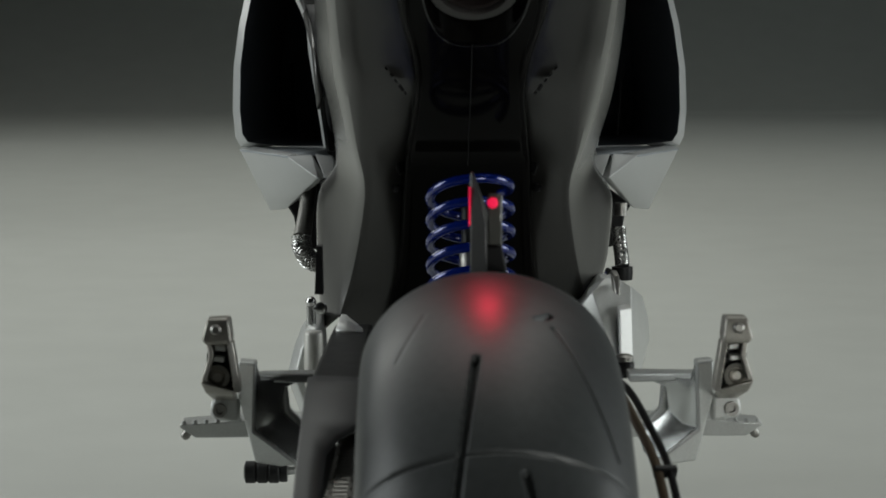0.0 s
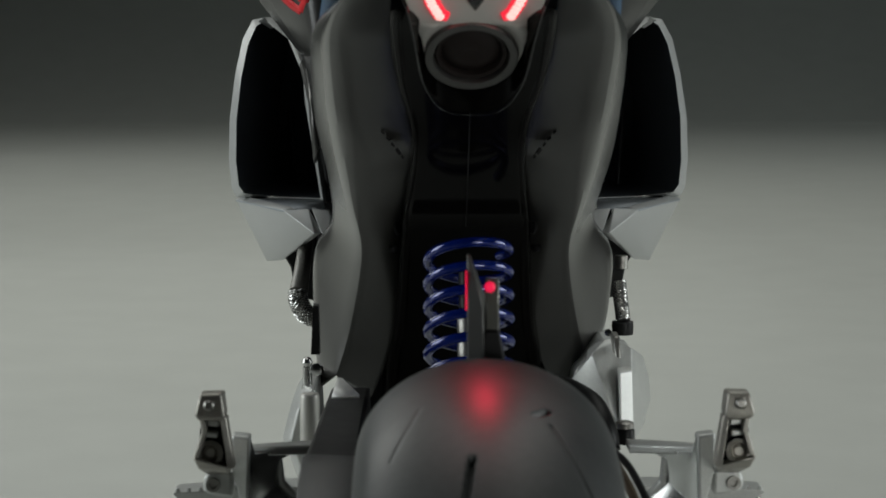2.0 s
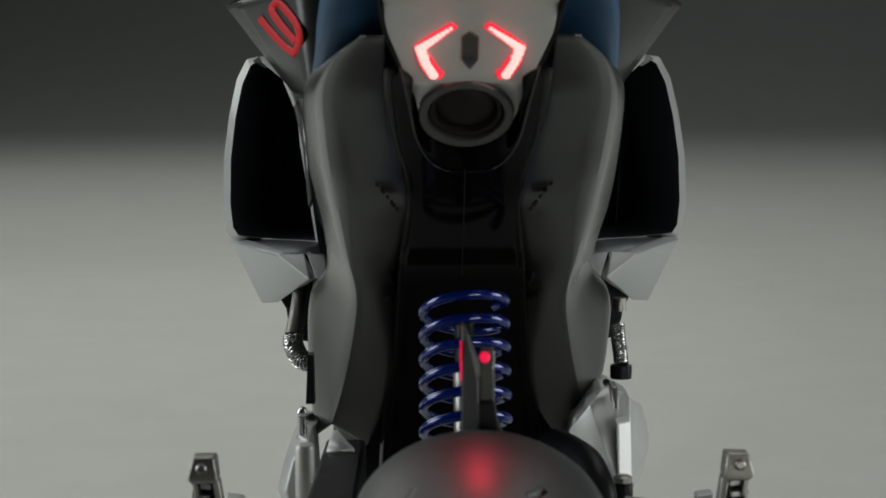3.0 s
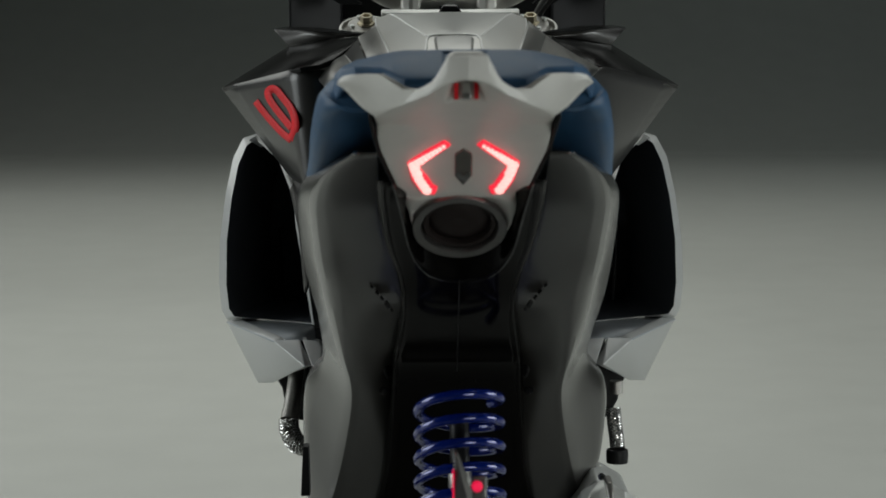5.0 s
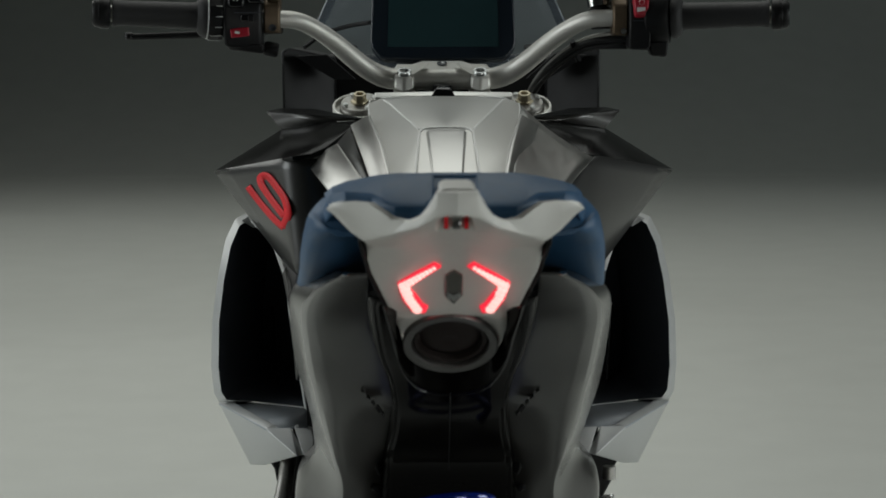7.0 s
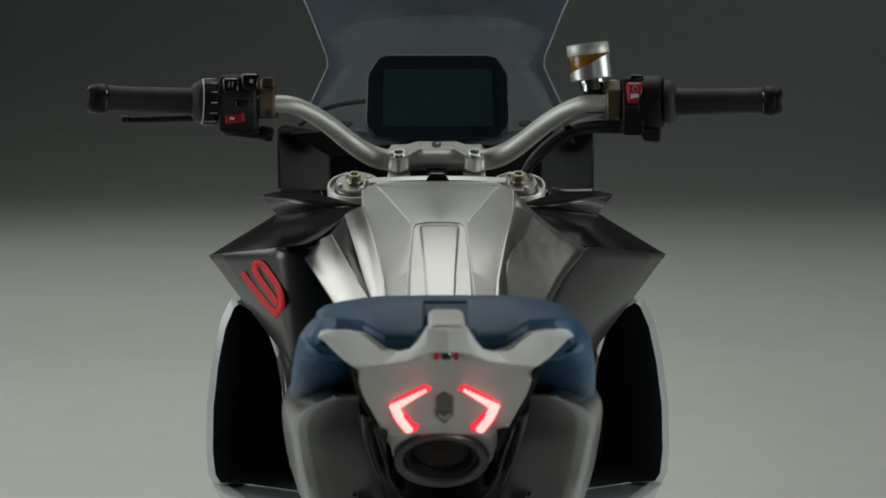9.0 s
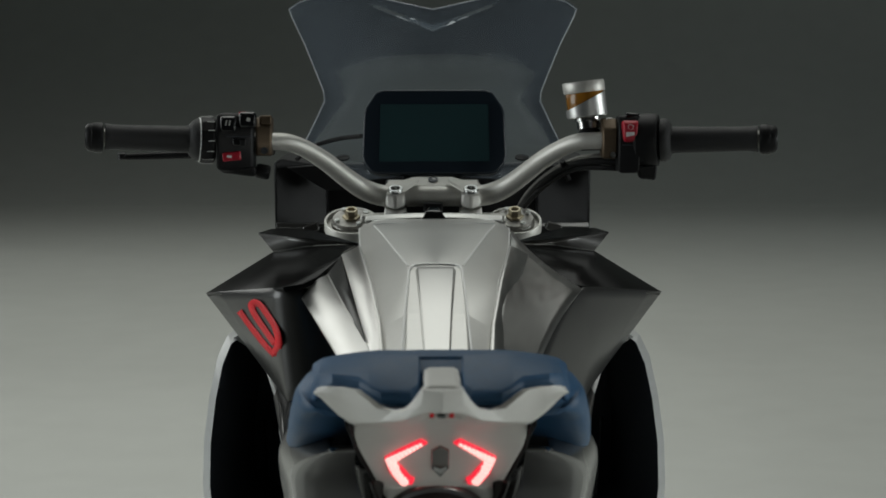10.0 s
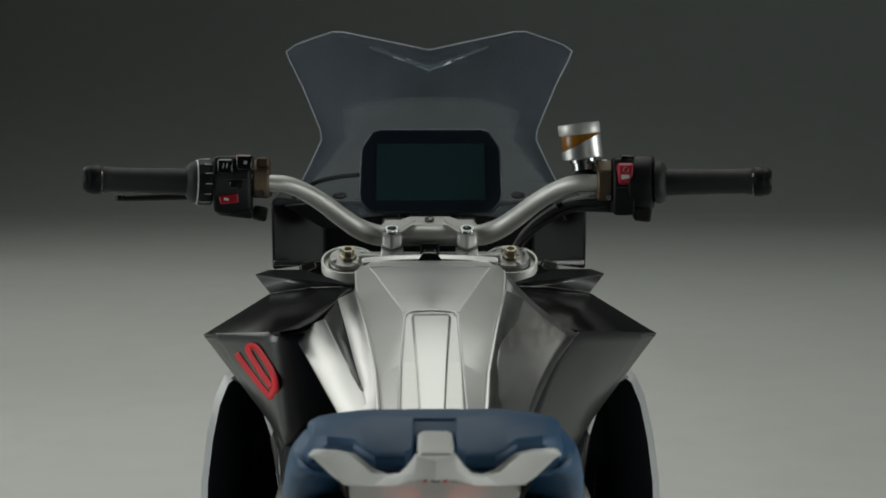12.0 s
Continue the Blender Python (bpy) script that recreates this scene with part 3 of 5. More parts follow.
def cowl_rows():
    half = []
    for (x0, y0, z0), (x1, y1, z1) in zip(COWL_TOP, COWL_BROW):
        col = []
        for f in (0, 0.06, 0.3, 0.6, 0.85, 1):
            bow = 0.006 * math.sin(math.pi * f) * (1 if x0 > 0.05 else 0.3)
            col.append(Vector((x0 + (x1 - x0) * f, y0 + (y1 - y0) * f - bow, z0 + (z1 - z0) * f)))
        half.append([col[0] + Vector((0, 0.010, -0.001 if x0 > 0.016 else 0.001))] + col)
    cols = [[Vector((-p.x, p.y, p.z)) for p in c] for c in half[:0:-1]] + half
    return cols


def cowl_face():
    """Under the brow: the crease, then the flat light panel down to the outlet."""
    rows = []
    n = 9
    brow = [(x, y, z) for x, y, z in COWL_BROW[:10]]
    lower = [(0.936, 0.0725, 0.236, 0.240), (0.924, 0.0720, 0.252, 0.252), (0.912, 0.0695, 0.265, 0.264), (0.905, 0.0665, 0.272, 0.270), (0.885, 0.0585, 0.290, 0.290), (0.870, 0.0525, 0.303, 0.304)]
    top = [Vector((-x, y, z)) for x, y, z in brow[:0:-1]] + [Vector(p) for p in brow]
    rows.append(top)
    for f, y, z in ((0.40, 0.150, 0.9745), (0.46, 0.152, 0.9590)):
        row = []
        for p in top:
            w = 0.0725 / 0.0735
            q = p.lerp(Vector((p.x * w, 0.236 + 0.004 * (p.x / 0.0735) ** 2, 0.936)), f)
            row.append(Vector((p.x, y, z)) if abs(p.x) < 0.012 else q)
        rows.append(row)
    for z, w, yc, ye in lower:
        rows.append([Vector((p.x / 0.0735 * w, yc + (ye - yc) * (p.x / 0.0735) ** 2, z)) for p in top])
    return rows


cowl = part("tail_cowl", sheet(cowl_face()), COWLPAINT, bike, "satin silver tail cowl with winged grips", solid=0.008, bevel=0.0015, sharp=40, facing=(0, -1, -0.3))
part("grip_wing", sheet(cowl_rows()), COWLPAINT, cowl, "silver crest and grip wings", solid=0.006, bevel=0.001, sharp=40, facing=(0, -1, 0))
part("crest", loft([[(-w, y, z), (-w * 0.7, y, z + 0.0025), (w * 0.7, y, z + 0.0025), (w, y, z), (w * 0.9, y, z - 0.012), (-w * 0.9, y, z - 0.012)] for y, z, w in ((0.0775, 0.9938, 0.0136), (0.081, 0.9955, 0.0138), (0.120, 0.9955, 0.0142), (0.165, 0.9945, 0.0138), (0.180, 0.991, 0.0130))]),
     COWLPAINT, cowl, bevel=0.0015)
for s in (-1, 1):
    part("cowl_cheek", sheet([both([(w, ye, z), (w + 0.001, ye + 0.03, z + 0.004), (w, ye + 0.10, z + 0.01)], s) for z, w, _, ye in COWL[6:]]), BLACK, cowl, solid=0.003)
    arc = []
    for k in range(13):
        a = radians(90 - 10 * k)
        f = k / 12
        arc.append([EX @ Vector((s * 0.0388 * math.cos(a), 0.0388 * math.sin(a), -0.003)), Vector((s * (0.0525 * min(1, f * 2.6)) if f < 0.385 else s * (0.0525 - 0.013 * (f - 0.385) / 0.615), 0.304 if f < 0.385 else 0.304 + 0.028 * (f - 0.385) / 0.615, 0.870 if f < 0.385 else 0.870 - 0.028 * (f - 0.385) / 0.615))])
    part("cowl_jaw", sheet(arc), COWLPAINT, cowl, solid=0.002, facing=(0, -1, -1))
    # light chevrons
    pts = [(0.0135, 0.9212), (0.0425, 0.9028), (0.0375, 0.8908), (0.031, 0.8805), (0.0235, 0.878)]
    line = [Vector((s * x, cowl_y(z) + 0.0005 + 0.004 * abs(x) / 0.07, z)) for x, z in pts]
    part("light_bed", tube(line, [0.0046, 0.0066, 0.0076, 0.0074, 0.0052], 8), LED, cowl, "glowing red tail light chevron")
    core = []
    for a, b in zip(line, line[1:]):
        n = max(2, int((b - a).length / 0.0043))
        core += [a + (b - a) * (k / n) for k in range(n)]
    lit = core[1:-1]
    for k, p in enumerate(lit):
        bead = bmesh.new()
        bmesh.ops.create_uvsphere(bead, u_segments=8, v_segments=6, radius=0.0018 + 0.0028 * min(1.0, 1.6 * k / len(lit)))
        bmesh.ops.translate(bead, vec=p + Vector((0, -0.0042, -0.0025)), verts=bead.verts)
        part("led", bead, LEDCORE, cowl, "bright pink-white light point")
slot = [(0, 0.914), (0.0075, 0.909), (0.0075, 0.890), (0, 0.881), (-0.0075, 0.890), (-0.0075, 0.909)]
part("emblem_slot", prism([Vector((x, cowl_y(z) - 0.003, z)) for x, z in slot], (0, 0.006, 0.004)), LENS, cowl, "dark smoked emblem lens", bevel=0.001)
part("slot_tip", prism([Vector((x, cowl_y(z) - 0.005, z)) for x, z in ((0.006, 0.890), (0, 0.885), (-0.006, 0.890), (-0.005, 0.894), (0, 0.891), (0.005, 0.894))], (0, 0.004, 0.002)), STEEL, cowl)
part("badge", box((0, 0.147, 0.9665), (0.0082, 0.006, 0.0135), (-6, 0, 0)), STEEL, cowl, "small polished badge", bevel=0.0012)
for s in (-1, 1):
    part("badge_bar", box((s * 0.0078, 0.1475, 0.9665), (0.0036, 0.005, 0.0130), (-6, 0, 0)), RED, cowl, "red bar beside the badge", bevel=0.0005)

# exhaust outlet
exhaust = part("exhaust_outlet", lathe([(0.0315, -0.05), (0.0318, -0.001), (0.0328, 0.001), (0.0390, 0.0015), (0.0402, 0.0), (0.0404, -0.006), (0.0385, -0.010), (0.036, -0.03)], EX, 48, False), EXRING, bike, "round dark steel exhaust outlet")
part("grille", lathe([(0.006, 0.0), (0.010, 0.001), (0.020, -0.003), (0.028, -0.008), (0.0315, -0.010)], EX @ pose(0, 0, -0.004), 36), PIPE, exhaust, "dark mesh exhaust interior")
part("inner_lip", lathe([(0.0255, -0.009), (0.027, -0.004), (0.0300, -0.003), (0.0315, -0.008)], EX, 40, False), PIPE, exhaust)
half = [(0.058, 0.280, 0.886), (0.056, 0.295, 0.8755), (0.0515, 0.3215, 0.8545), (0.0465, 0.359, 0.8255), (0.039, 0.3835, 0.8065), (0.028, 0.400, 0.7935), (0.0125, 0.4085, 0.7875)]
rim_line = [Vector((-x - 0.001, y - 0.026, z)) for x, y, z in half] + [Vector((x, y - 0.026, z)) for x, y, z in reversed(half)]
ring_line = [EX @ Vector((0.0395 * math.cos(a), 0.0395 * math.sin(a), -0.009)) for a in (radians(-205 + 230 * k / (len(rim_line) - 1)) for k in range(len(rim_line)))]
part("collar", sheet([ring_line, [a * 0.5 + b * 0.5 + Vector((0, 0.006, 0.006)) for a, b in zip(ring_line, rim_line)], rim_line]), FENDER, exhaust, "gloss black collar round the outlet", subsurf=2, solid=0.002, facing=(0, -1, -1))
part("collar_rim", tube(smooth_path(rim_line, 4), 0.0007, 8), BLACKGLOSS, exhaust, "glossy rim of the collar")

# seat
def seat_ring(y, top, xt, xb, zb, dip=0.0):
    half = [(0.0, top), (0.35 * xt, top), (0.75 * xt, top - 0.003 - dip), (0.93 * xt, top - 0.009), (xt, top - 0.022), (xt + 0.35 * (xb - xt), top - 0.35 * (top - zb)), (xb, zb), (0.62 * xb, zb + 0.018)]
    return [Vector((x, y, z)) for x, z in half] + [Vector((-x, y, z)) for x, z in half[:0:-1]]


seat = part("seat", loft([seat_ring(0.226, 0.958, 0.094, 0.100, 0.946), seat_ring(0.229, 0.968, 0.102, 0.107, 0.944), seat_ring(0.240, 0.981, 0.113, 0.119, 0.938), seat_ring(0.262, 0.984, 0.117, 0.125, 0.930), seat_ring(0.285, 0.984, 0.120, 0.131, 0.914),
                          seat_ring(0.33, 0.980, 0.121, 0.140, 0.895), seat_ring(0.42, 0.962, 0.116, 0.150, 0.868), seat_ring(0.53, 0.938, 0.116, 0.164, 0.848), seat_ring(0.62, 0.92, 0.112, 0.160, 0.835), seat_ring(0.70, 0.905, 0.10, 0.15, 0.83)]),
            BLUECLOTH, bike, "blue fabric seat with sculpted rear edge", subsurf=2, sharp=180)


def pad_rows():
    """The rear pad: columns of half width, rear edge, its top and foot, and the peak behind it."""
    cols = ((0.0, 0.204, 0.987, 0.976, 0.236, 0.9975), (0.0165, 0.204, 0.987, 0.976, 0.236, 0.9975), (0.0185, 0.178, 0.9790, 0.968, 0.236, 0.9975), (0.024, 0.170, 0.9770, 0.9665, 0.236, 0.9972), (0.048, 0.172, 0.9770, 0.9675, 0.238, 0.997),
            (0.058, 0.182, 0.9795, 0.9715, 0.243, 0.9957), (0.066, 0.195, 0.9825, 0.974, 0.249, 0.994), (0.088, 0.205, 0.983, 0.975, 0.264, 0.9885), (0.100, 0.222, 0.980, 0.966, 0.282, 0.983), (0.1075, 0.241, 0.966, 0.950, 0.302, 0.9755))
    half = []
    for x, y, zt, zf, yp, zp in cols:
        half.append([Vector((x, y + 0.022, zf - 0.007)), Vector((x, y + 0.004, zf - 0.002)), Vector((x, y, zf + 0.003)), Vector((x, y + 0.001, zt - 0.002)), Vector((x, y + 0.005, zt + 0.0015)),
                     Vector((x * 1.005, y + 0.6 * (yp - y), zt + 0.68 * (zp - zt))), Vector((x * 1.01, yp - 0.012, zp - 0.0012)), Vector((x * 1.015, yp, zp)), Vector((x * 1.02, yp + 0.03, zp - 0.002)), Vector((x * 1.025, yp + 0.09, zp - 0.012)), Vector((x * 1.02, 0.41, zp - 0.028))])
    return [[Vector((-p.x, p.y, p.z)) for p in c] for c in half[:0:-1]] + half


part("rear_pad", sheet(pad_rows()), BLUECLOTH, seat, "raised flat-topped rear pad", solid=0.008, facing=(0, -0.3, 1), bevel=0.0015, sharp=40)

# fuel tank
TANK = ((1.135, 0.074, 1.021, 0.90), (1.12, 0.090, 1.030, 0.90), (1.07, 0.0935, 1.031, 0.95), (1.045, 0.0930, 1.0295, 0.96), (1.00, 0.0910, 1.026, 0.96), (0.945, 0.087, 1.019, 0.96), (0.90, 0.0815, 1.014, 0.93), (0.865, 0.077, 1.010, 0.92), (0.83, 0.073, 1.0055, 0.91), (0.80, 0.070, 1.000, 0.9), (0.70, 0.060, 0.967, 0.88), (0.60, 0.0535, 0.930, 0.86), (0.52, 0.05, 0.90, 0.84))


def tank_rows():
    rows = []
    for y, w, z, f in TANK:
        c = 0.031 + 0.043 * max(0.0, min(1.0, (y - 0.825) / 0.22))
        d = 0.016 if y < 0.83 else max(0.003, 0.016 - 0.008 * (y - 0.83) / 0.22)
        rows.append([Vector((-w, y, z - 0.060)), Vector((-w * 1.0, y, z - 0.022 - d * 0.6)), Vector((-w * 0.985, y, z - d)), Vector((-c, y, z)), Vector((0, y, z + 0.001)), Vector((c, y, z)), Vector((w * 0.985, y, z - d)), Vector((w * 1.0, y, z - 0.022 - d * 0.6)), Vector((w, y, z - 0.060))])
    return rows


tank = part("fuel_tank", sheet(tank_rows()), BRUSHX, bike, "brushed aluminium fuel tank with a raised centre panel", solid=0.004, facing=(0, 0, 1), bevel=0.002, sharp=9, seg=3)


def tank_top(y):
    for (y0, _, z0, _), (y1, _, z1, _) in zip(TANK, TANK[1:]):
        if y0 >= y >= y1:
            return z0 + (z1 - z0) * (y0 - y) / (y0 - y1)
    return 0.9


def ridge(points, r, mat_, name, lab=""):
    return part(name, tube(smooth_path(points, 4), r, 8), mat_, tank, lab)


frame_line = [Vector((x, y, tank_top(y) + 0.001)) for x, y in ((-0.039, 0.52), (-0.036, 0.60), (-0.033, 0.70), (-0.030, 0.78), (-0.0285, 0.808), (-0.022, 0.822), (0, 0.825), (0.022, 0.822), (0.0285, 0.808), (0.030, 0.78), (0.033, 0.70), (0.036, 0.60), (0.039, 0.52))]
# The bead is raised; its pale colour also stands for its highlight.
ridge([p + Vector((0, 0, 0.0002)) for p in frame_line], 0.0014, PALE, "panel_bead", "raised bead made pale for its highlight")
# Thin pale tubes draw the highlights on the rounded creases and edges.
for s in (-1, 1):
    ridge([Vector((s * x, y, tank_top(y) + 0.0001)) for x, y in ((0.0305, 0.822), (0.036, 0.85), (0.0505, 0.925), (0.065, 1.0), (0.0735, 1.043))], 0.0011, PALE, "crease", "pale tube drawn as a highlight on the crease")
    ridge([Vector((s * w * 0.985, y, z - (0.016 if y < 0.83 else max(0.003, 0.016 - 0.008 * (y - 0.83) / 0.22)) - 0.0004)) for y, w, z, f in TANK[2:-1]], 0.0011, PALE, "edge_highlight", "pale tube drawn as the highlight along the edge")
# Silver tube drawing the highlight across the front crease.
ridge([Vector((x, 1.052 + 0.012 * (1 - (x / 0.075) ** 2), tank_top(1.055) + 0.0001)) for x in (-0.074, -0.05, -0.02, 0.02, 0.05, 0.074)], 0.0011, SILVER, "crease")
panel = part("centre_panel", sheet([[Vector((u * w, y, tank_top(y) + h * 0.6 + (0.0022 if abs(u) < 1 else 0))) for u in (-1, -0.86, 0, 0.86, 1)] for y, w, h in ((0.812, 0.0215, 0.000), (0.80, 0.0225, 0.002), (0.70, 0.0175, 0.003), (0.60, 0.0135, 0.004), (0.52, 0.011, 0.004))]),
             BRUSHY, tank, "long-brushed raised centre panel", solid=0.004, facing=(0, 0, 1), bevel=0.001)
for s in (-1, 1):
    part("tank_flank", sheet([both([(0.1116, 0.9596, 1.003), (0.0885, 0.935, 1.0165)], s), both([(0.0935, 0.8313, 0.9711), (0.073, 0.8, 0.99)], s), both([(0.0761, 0.7049, 0.9393), (0.061, 0.7, 0.958)], s), both([(0.0707, 0.5932, 0.9012), (0.0545, 0.6, 0.92)], s)]),
         BRUSHY, tank, "brushed aluminium tank flank", solid=0.004, facing=(0, -0.3, 1), bevel=0.002)
part("rear_rim", loft([[(x, y, z) for x, y, z in ((s_, 1.09 + 0.05 * (1 - (s_ / 0.09) ** 2), 1.030), (s_, 1.10 + 0.05 * (1 - (s_ / 0.09) ** 2), 1.036), (s_, 1.112 + 0.05 * (1 - (s_ / 0.09) ** 2), 1.035), (s_, 1.115 + 0.05 * (1 - (s_ / 0.09) ** 2), 1.020))] for s_ in (-0.086, -0.07, -0.045, -0.02, 0, 0.02, 0.045, 0.07, 0.086)]),
     BRUSHX, tank, "curved lip at the front of the tank", bevel=0.002)
part("filler_latch", loft([[(-0.016, 1.12, 1.030), (0.016, 1.12, 1.030), (0.012, 1.15, 1.030), (-0.012, 1.15, 1.030)], [(-0.009, 1.125, 1.041), (0.009, 1.125, 1.041), (0.007, 1.148, 1.043), (-0.007, 1.148, 1.043)]]), BLACKGLOSS, tank, "small black latch", bevel=0.002)

# winged side fairings
T, A2, A, C = (0.287, 1.108, 0.939), (0.178, 0.928, 0.968), (0.161, 0.90, 0.970), (0.200, 1.085, 0.827)
B, D = (0.097, 0.70, 0.905), (0.172, 0.93, 0.828)


def mix(p, q, f):
    return tuple(a + (b - a) * f for a, b in zip(p, q))


def bend(p, q, r, f):
    """A soft corner from p by way of q to r."""
    return mix(mix(p, q, f), mix(q, r, f), f)


for s in (-1, 1):
    rows = []
    for f in [k / 10 for k in range(11)]:
        o = mix(T, C, f)
        c = mix(A2, D, f)
        i = mix((0.128, 0.95, 0.962), (0.070, 0.955, 0.905), f) if s < 0 else bend((0.172, 0.922, 0.966), (0.112, 0.775, 0.925), (0.088, 0.66, 0.872), f)
        rows.append(both([mix(o, c, g) for g in (0, 0.2, 0.4, 0.6, 0.75, 0.86)] + [bend(mix(o, c, 0.86), c, mix(c, i, 0.62), g) for g in (0.2, 0.4, 0.6, 0.8, 1.0)] + [mix(c, i, 0.8), i], s))
    skirt = [[p + Vector((0, 0.006, 0.001)) for p in rows[-1]]]
    skirt.append(both([mix((0.193, 1.10, 0.80), (0.180, 0.95, 0.79), g) for g in (0, 0.14, 0.28, 0.42, 0.56, 0.7, 0.85, 1)] + [(0.172, 0.937, 0.785), (0.160, 0.94, 0.785), (0.145, 0.943, 0.79), (0.11, 0.95, 0.81), (0.07, 0.955, 0.83)], s))
    skirt.append(both([mix((0.17, 1.10, 0.70), (0.165, 0.97, 0.68), g) for g in (0, 0.14, 0.28, 0.42, 0.56, 0.7, 0.85, 1)] + [(0.160, 0.962, 0.67), (0.150, 0.963, 0.672), (0.14, 0.965, 0.675), (0.11, 0.97, 0.69), (0.07, 0.97, 0.70)], s))
    fairing = part("wing_fairing", sheet(rows), GLOSSDARK, bike, "gloss dark grey winged side fairing" + (" with a red numeral" if s < 0 else ""), solid=0.005, sharp=80)
    part("fairing_skirt", sheet(skirt), BLACK, fairing, "matt black lower skirt", solid=0.004, sharp=80)
    bm = bmesh.new()
    bm.faces.new([bm.verts.new(q) for q in both([T, A2, (0.155, 0.933, 0.9705), (0.138, 0.945, 0.9775), (0.1135, 0.976, 0.9965), (0.1105, 1.0, 1.0025), (0.096, 1.073, 1.0035), (0.150, 1.100, 1.000), (0.203, 1.112, 0.991)], s)])
    part("top_panel", bm, WINGBLACK, fairing, "gloss black upper wing panel", solid=0.006, facing=(0, 0, 1), bevel=0.0015)
    if s < 0:
        part("side_facet", sheet([both([(0.1671, 0.98, 0.9602), (0.1255, 0.93, 0.9835)], s), both([(0.1306, 0.8246, 0.934), (0.101, 0.8, 0.9625)], s), both([(0.0957, 0.6762, 0.9089), (0.0745, 0.695, 0.939)], s), both([(0.0812, 0.5722, 0.8809), (0.06, 0.63, 0.925)], s)]), BRUSHY, fairing, "brushed aluminium side facet", solid=0.004, facing=(0, -0.3, 1), bevel=0.003)
        # Dark paint on this wedge stands for a dark reflection in the metal.
        part("reflection_wedge", sheet([both([(0.127, 0.934, 0.9815), (0.1116, 0.9636, 0.999)], s), both([(0.102, 0.804, 0.961), (0.0935, 0.8353, 0.9671)], s), both([(0.0752, 0.694, 0.9385), (0.0748, 0.694, 0.9395)], s)]), GLOSSDARK, fairing, solid=0.004, facing=(0, -0.3, 1))
    else:
        # one smooth patch between the tank's edge, the top panel and the wing
        inner = smooth_path([(0.0955, 1.060, 1.021), (0.0885, 0.95, 1.0075), (0.0725, 0.80, 0.984), (0.0625, 0.70, 0.951), (0.0555, 0.60, 0.914)], 3)
        top, low, n = ((0.0955, 1.060, 1.021), (0.120, 0.965, 0.993), (0.172, 0.922, 0.9655)), ((0.0555, 0.60, 0.914), (0.083, 0.585, 0.880)), len(inner) - 1
        flank = []
        for k, p in enumerate(inner):
            v = k / n
            straight_in, straight_out = v3(mix(top[0], low[0], v)), v3(mix(top[2], low[1], v))
            outer = v3(bend(top[2], (0.126, 0.79, 0.944), low[1], v))
            row = []
            for u in (0, 0.15, 0.3, 0.45, 0.6, 0.75, 0.9, 1):
                a, b = v3(bend(*top, u)), v3(mix(*low, u))
                row.append(a.lerp(b, v) + (p - straight_in) * (1 - u) + (outer - straight_out) * u)
            flank.append(row)
        part("side_facet", sheet(flank), BRUSHY, fairing, "brushed aluminium tank flank in one sweep", solid=0.003, facing=(0, -0.3, 1), sharp=80)
    # small upper winglet
    wl = [(0.2225, 1.135, 1.0125), (0.208, 1.165, 1.015), (0.164, 1.18, 1.0135), (0.093, 1.076, 1.0045), (0.111, 1.085, 1.0055), (0.161, 1.100, 1.0085)]
    winglet = part("winglet", prism(both(wl, s), (0, 0.004, -0.0035)), WINGBLACK, bike, "gloss black upper winglet", bevel=0.0008)
    part("winglet_face", sheet([both([(0.2225, 1.136, 1.0115), (0.161, 1.101, 1.0075), (0.111, 1.086, 1.0045)], s), both([(0.203, 1.112, 0.9915), (0.150, 1.099, 1.0005), (0.109, 1.081, 1.0035)], s)]), SATIN, winglet, "grey winglet underside", solid=0.003, facing=(0, -1, 0))
    part("knee_strip", sheet([both([(0.196, 1.075, 0.823), (0.200, 1.06, 0.815)], s), both([(0.180, 1.0, 0.78), (0.186, 1.0, 0.77)], s), both([(0.172, 0.95, 0.72), (0.178, 0.96, 0.70)], s)]), SATIN, fairing, solid=0.004)

# red numeral on the wing: a slanted bar and a loop
n_t, n_a, n_c, n_d = (Vector((-p[0], p[1], p[2])) for p in (T, A2, C, D))


def on_wing(u, v):
    """A place on the left wing's outer face: u inwards, v downwards."""
    p = n_t.lerp(n_c, v).lerp(n_a.lerp(n_d, v), u)
    n = (n_a.lerp(n_d, v) - n_t.lerp(n_c, v)).cross(n_c.lerp(n_d, u) - n_t.lerp(n_a, u)).normalized()
    return p + (n if n.y < 0 else -n) * 0.0014


n_n = (n_a - n_t).cross(n_c - n_t).normalized()


def stripe(uv, width):
    """A flat painted band along a line on the wing."""
    P = smooth_path([on_wing(u, v) for u, v in uv], 6)
    rows = []
    for i, p in enumerate(P):
        d = (P[min(i + 1, len(P) - 1)] - P[max(i - 1, 0)]).normalized()
        side = Vector((-d.z, 0, d.x)).normalized() * width / 2
        side.y = -(n_n.x * side.x + n_n.z * side.z) / n_n.y
        rows.append([p - side, p + side])
    bm = sheet(rows)
    return bm


fair_l = [o for o in bike.children if o.name.startswith("wing_fairing") and "numeral" in o.get("label", "")][0]
part("numeral_bar", stripe([(0.339, 0.196), (0.389, 0.313), (0.467, 0.426), (0.58, 0.526), (0.732, 0.596)], 0.0094), RED, fair_l, "red painted numeral stroke", solid=0.0004)
part("numeral_loop", stripe([(0.72, 0.60), (0.863, 0.504), (0.886, 0.423), (0.843, 0.326), (0.756, 0.227), (0.685, 0.145), (0.621, 0.123), (0.56, 0.148), (0.554, 0.207), (0.603, 0.302), (0.683, 0.398), (0.795, 0.494)], 0.0096), RED, fair_l, "red painted numeral loop", solid=0.0004)

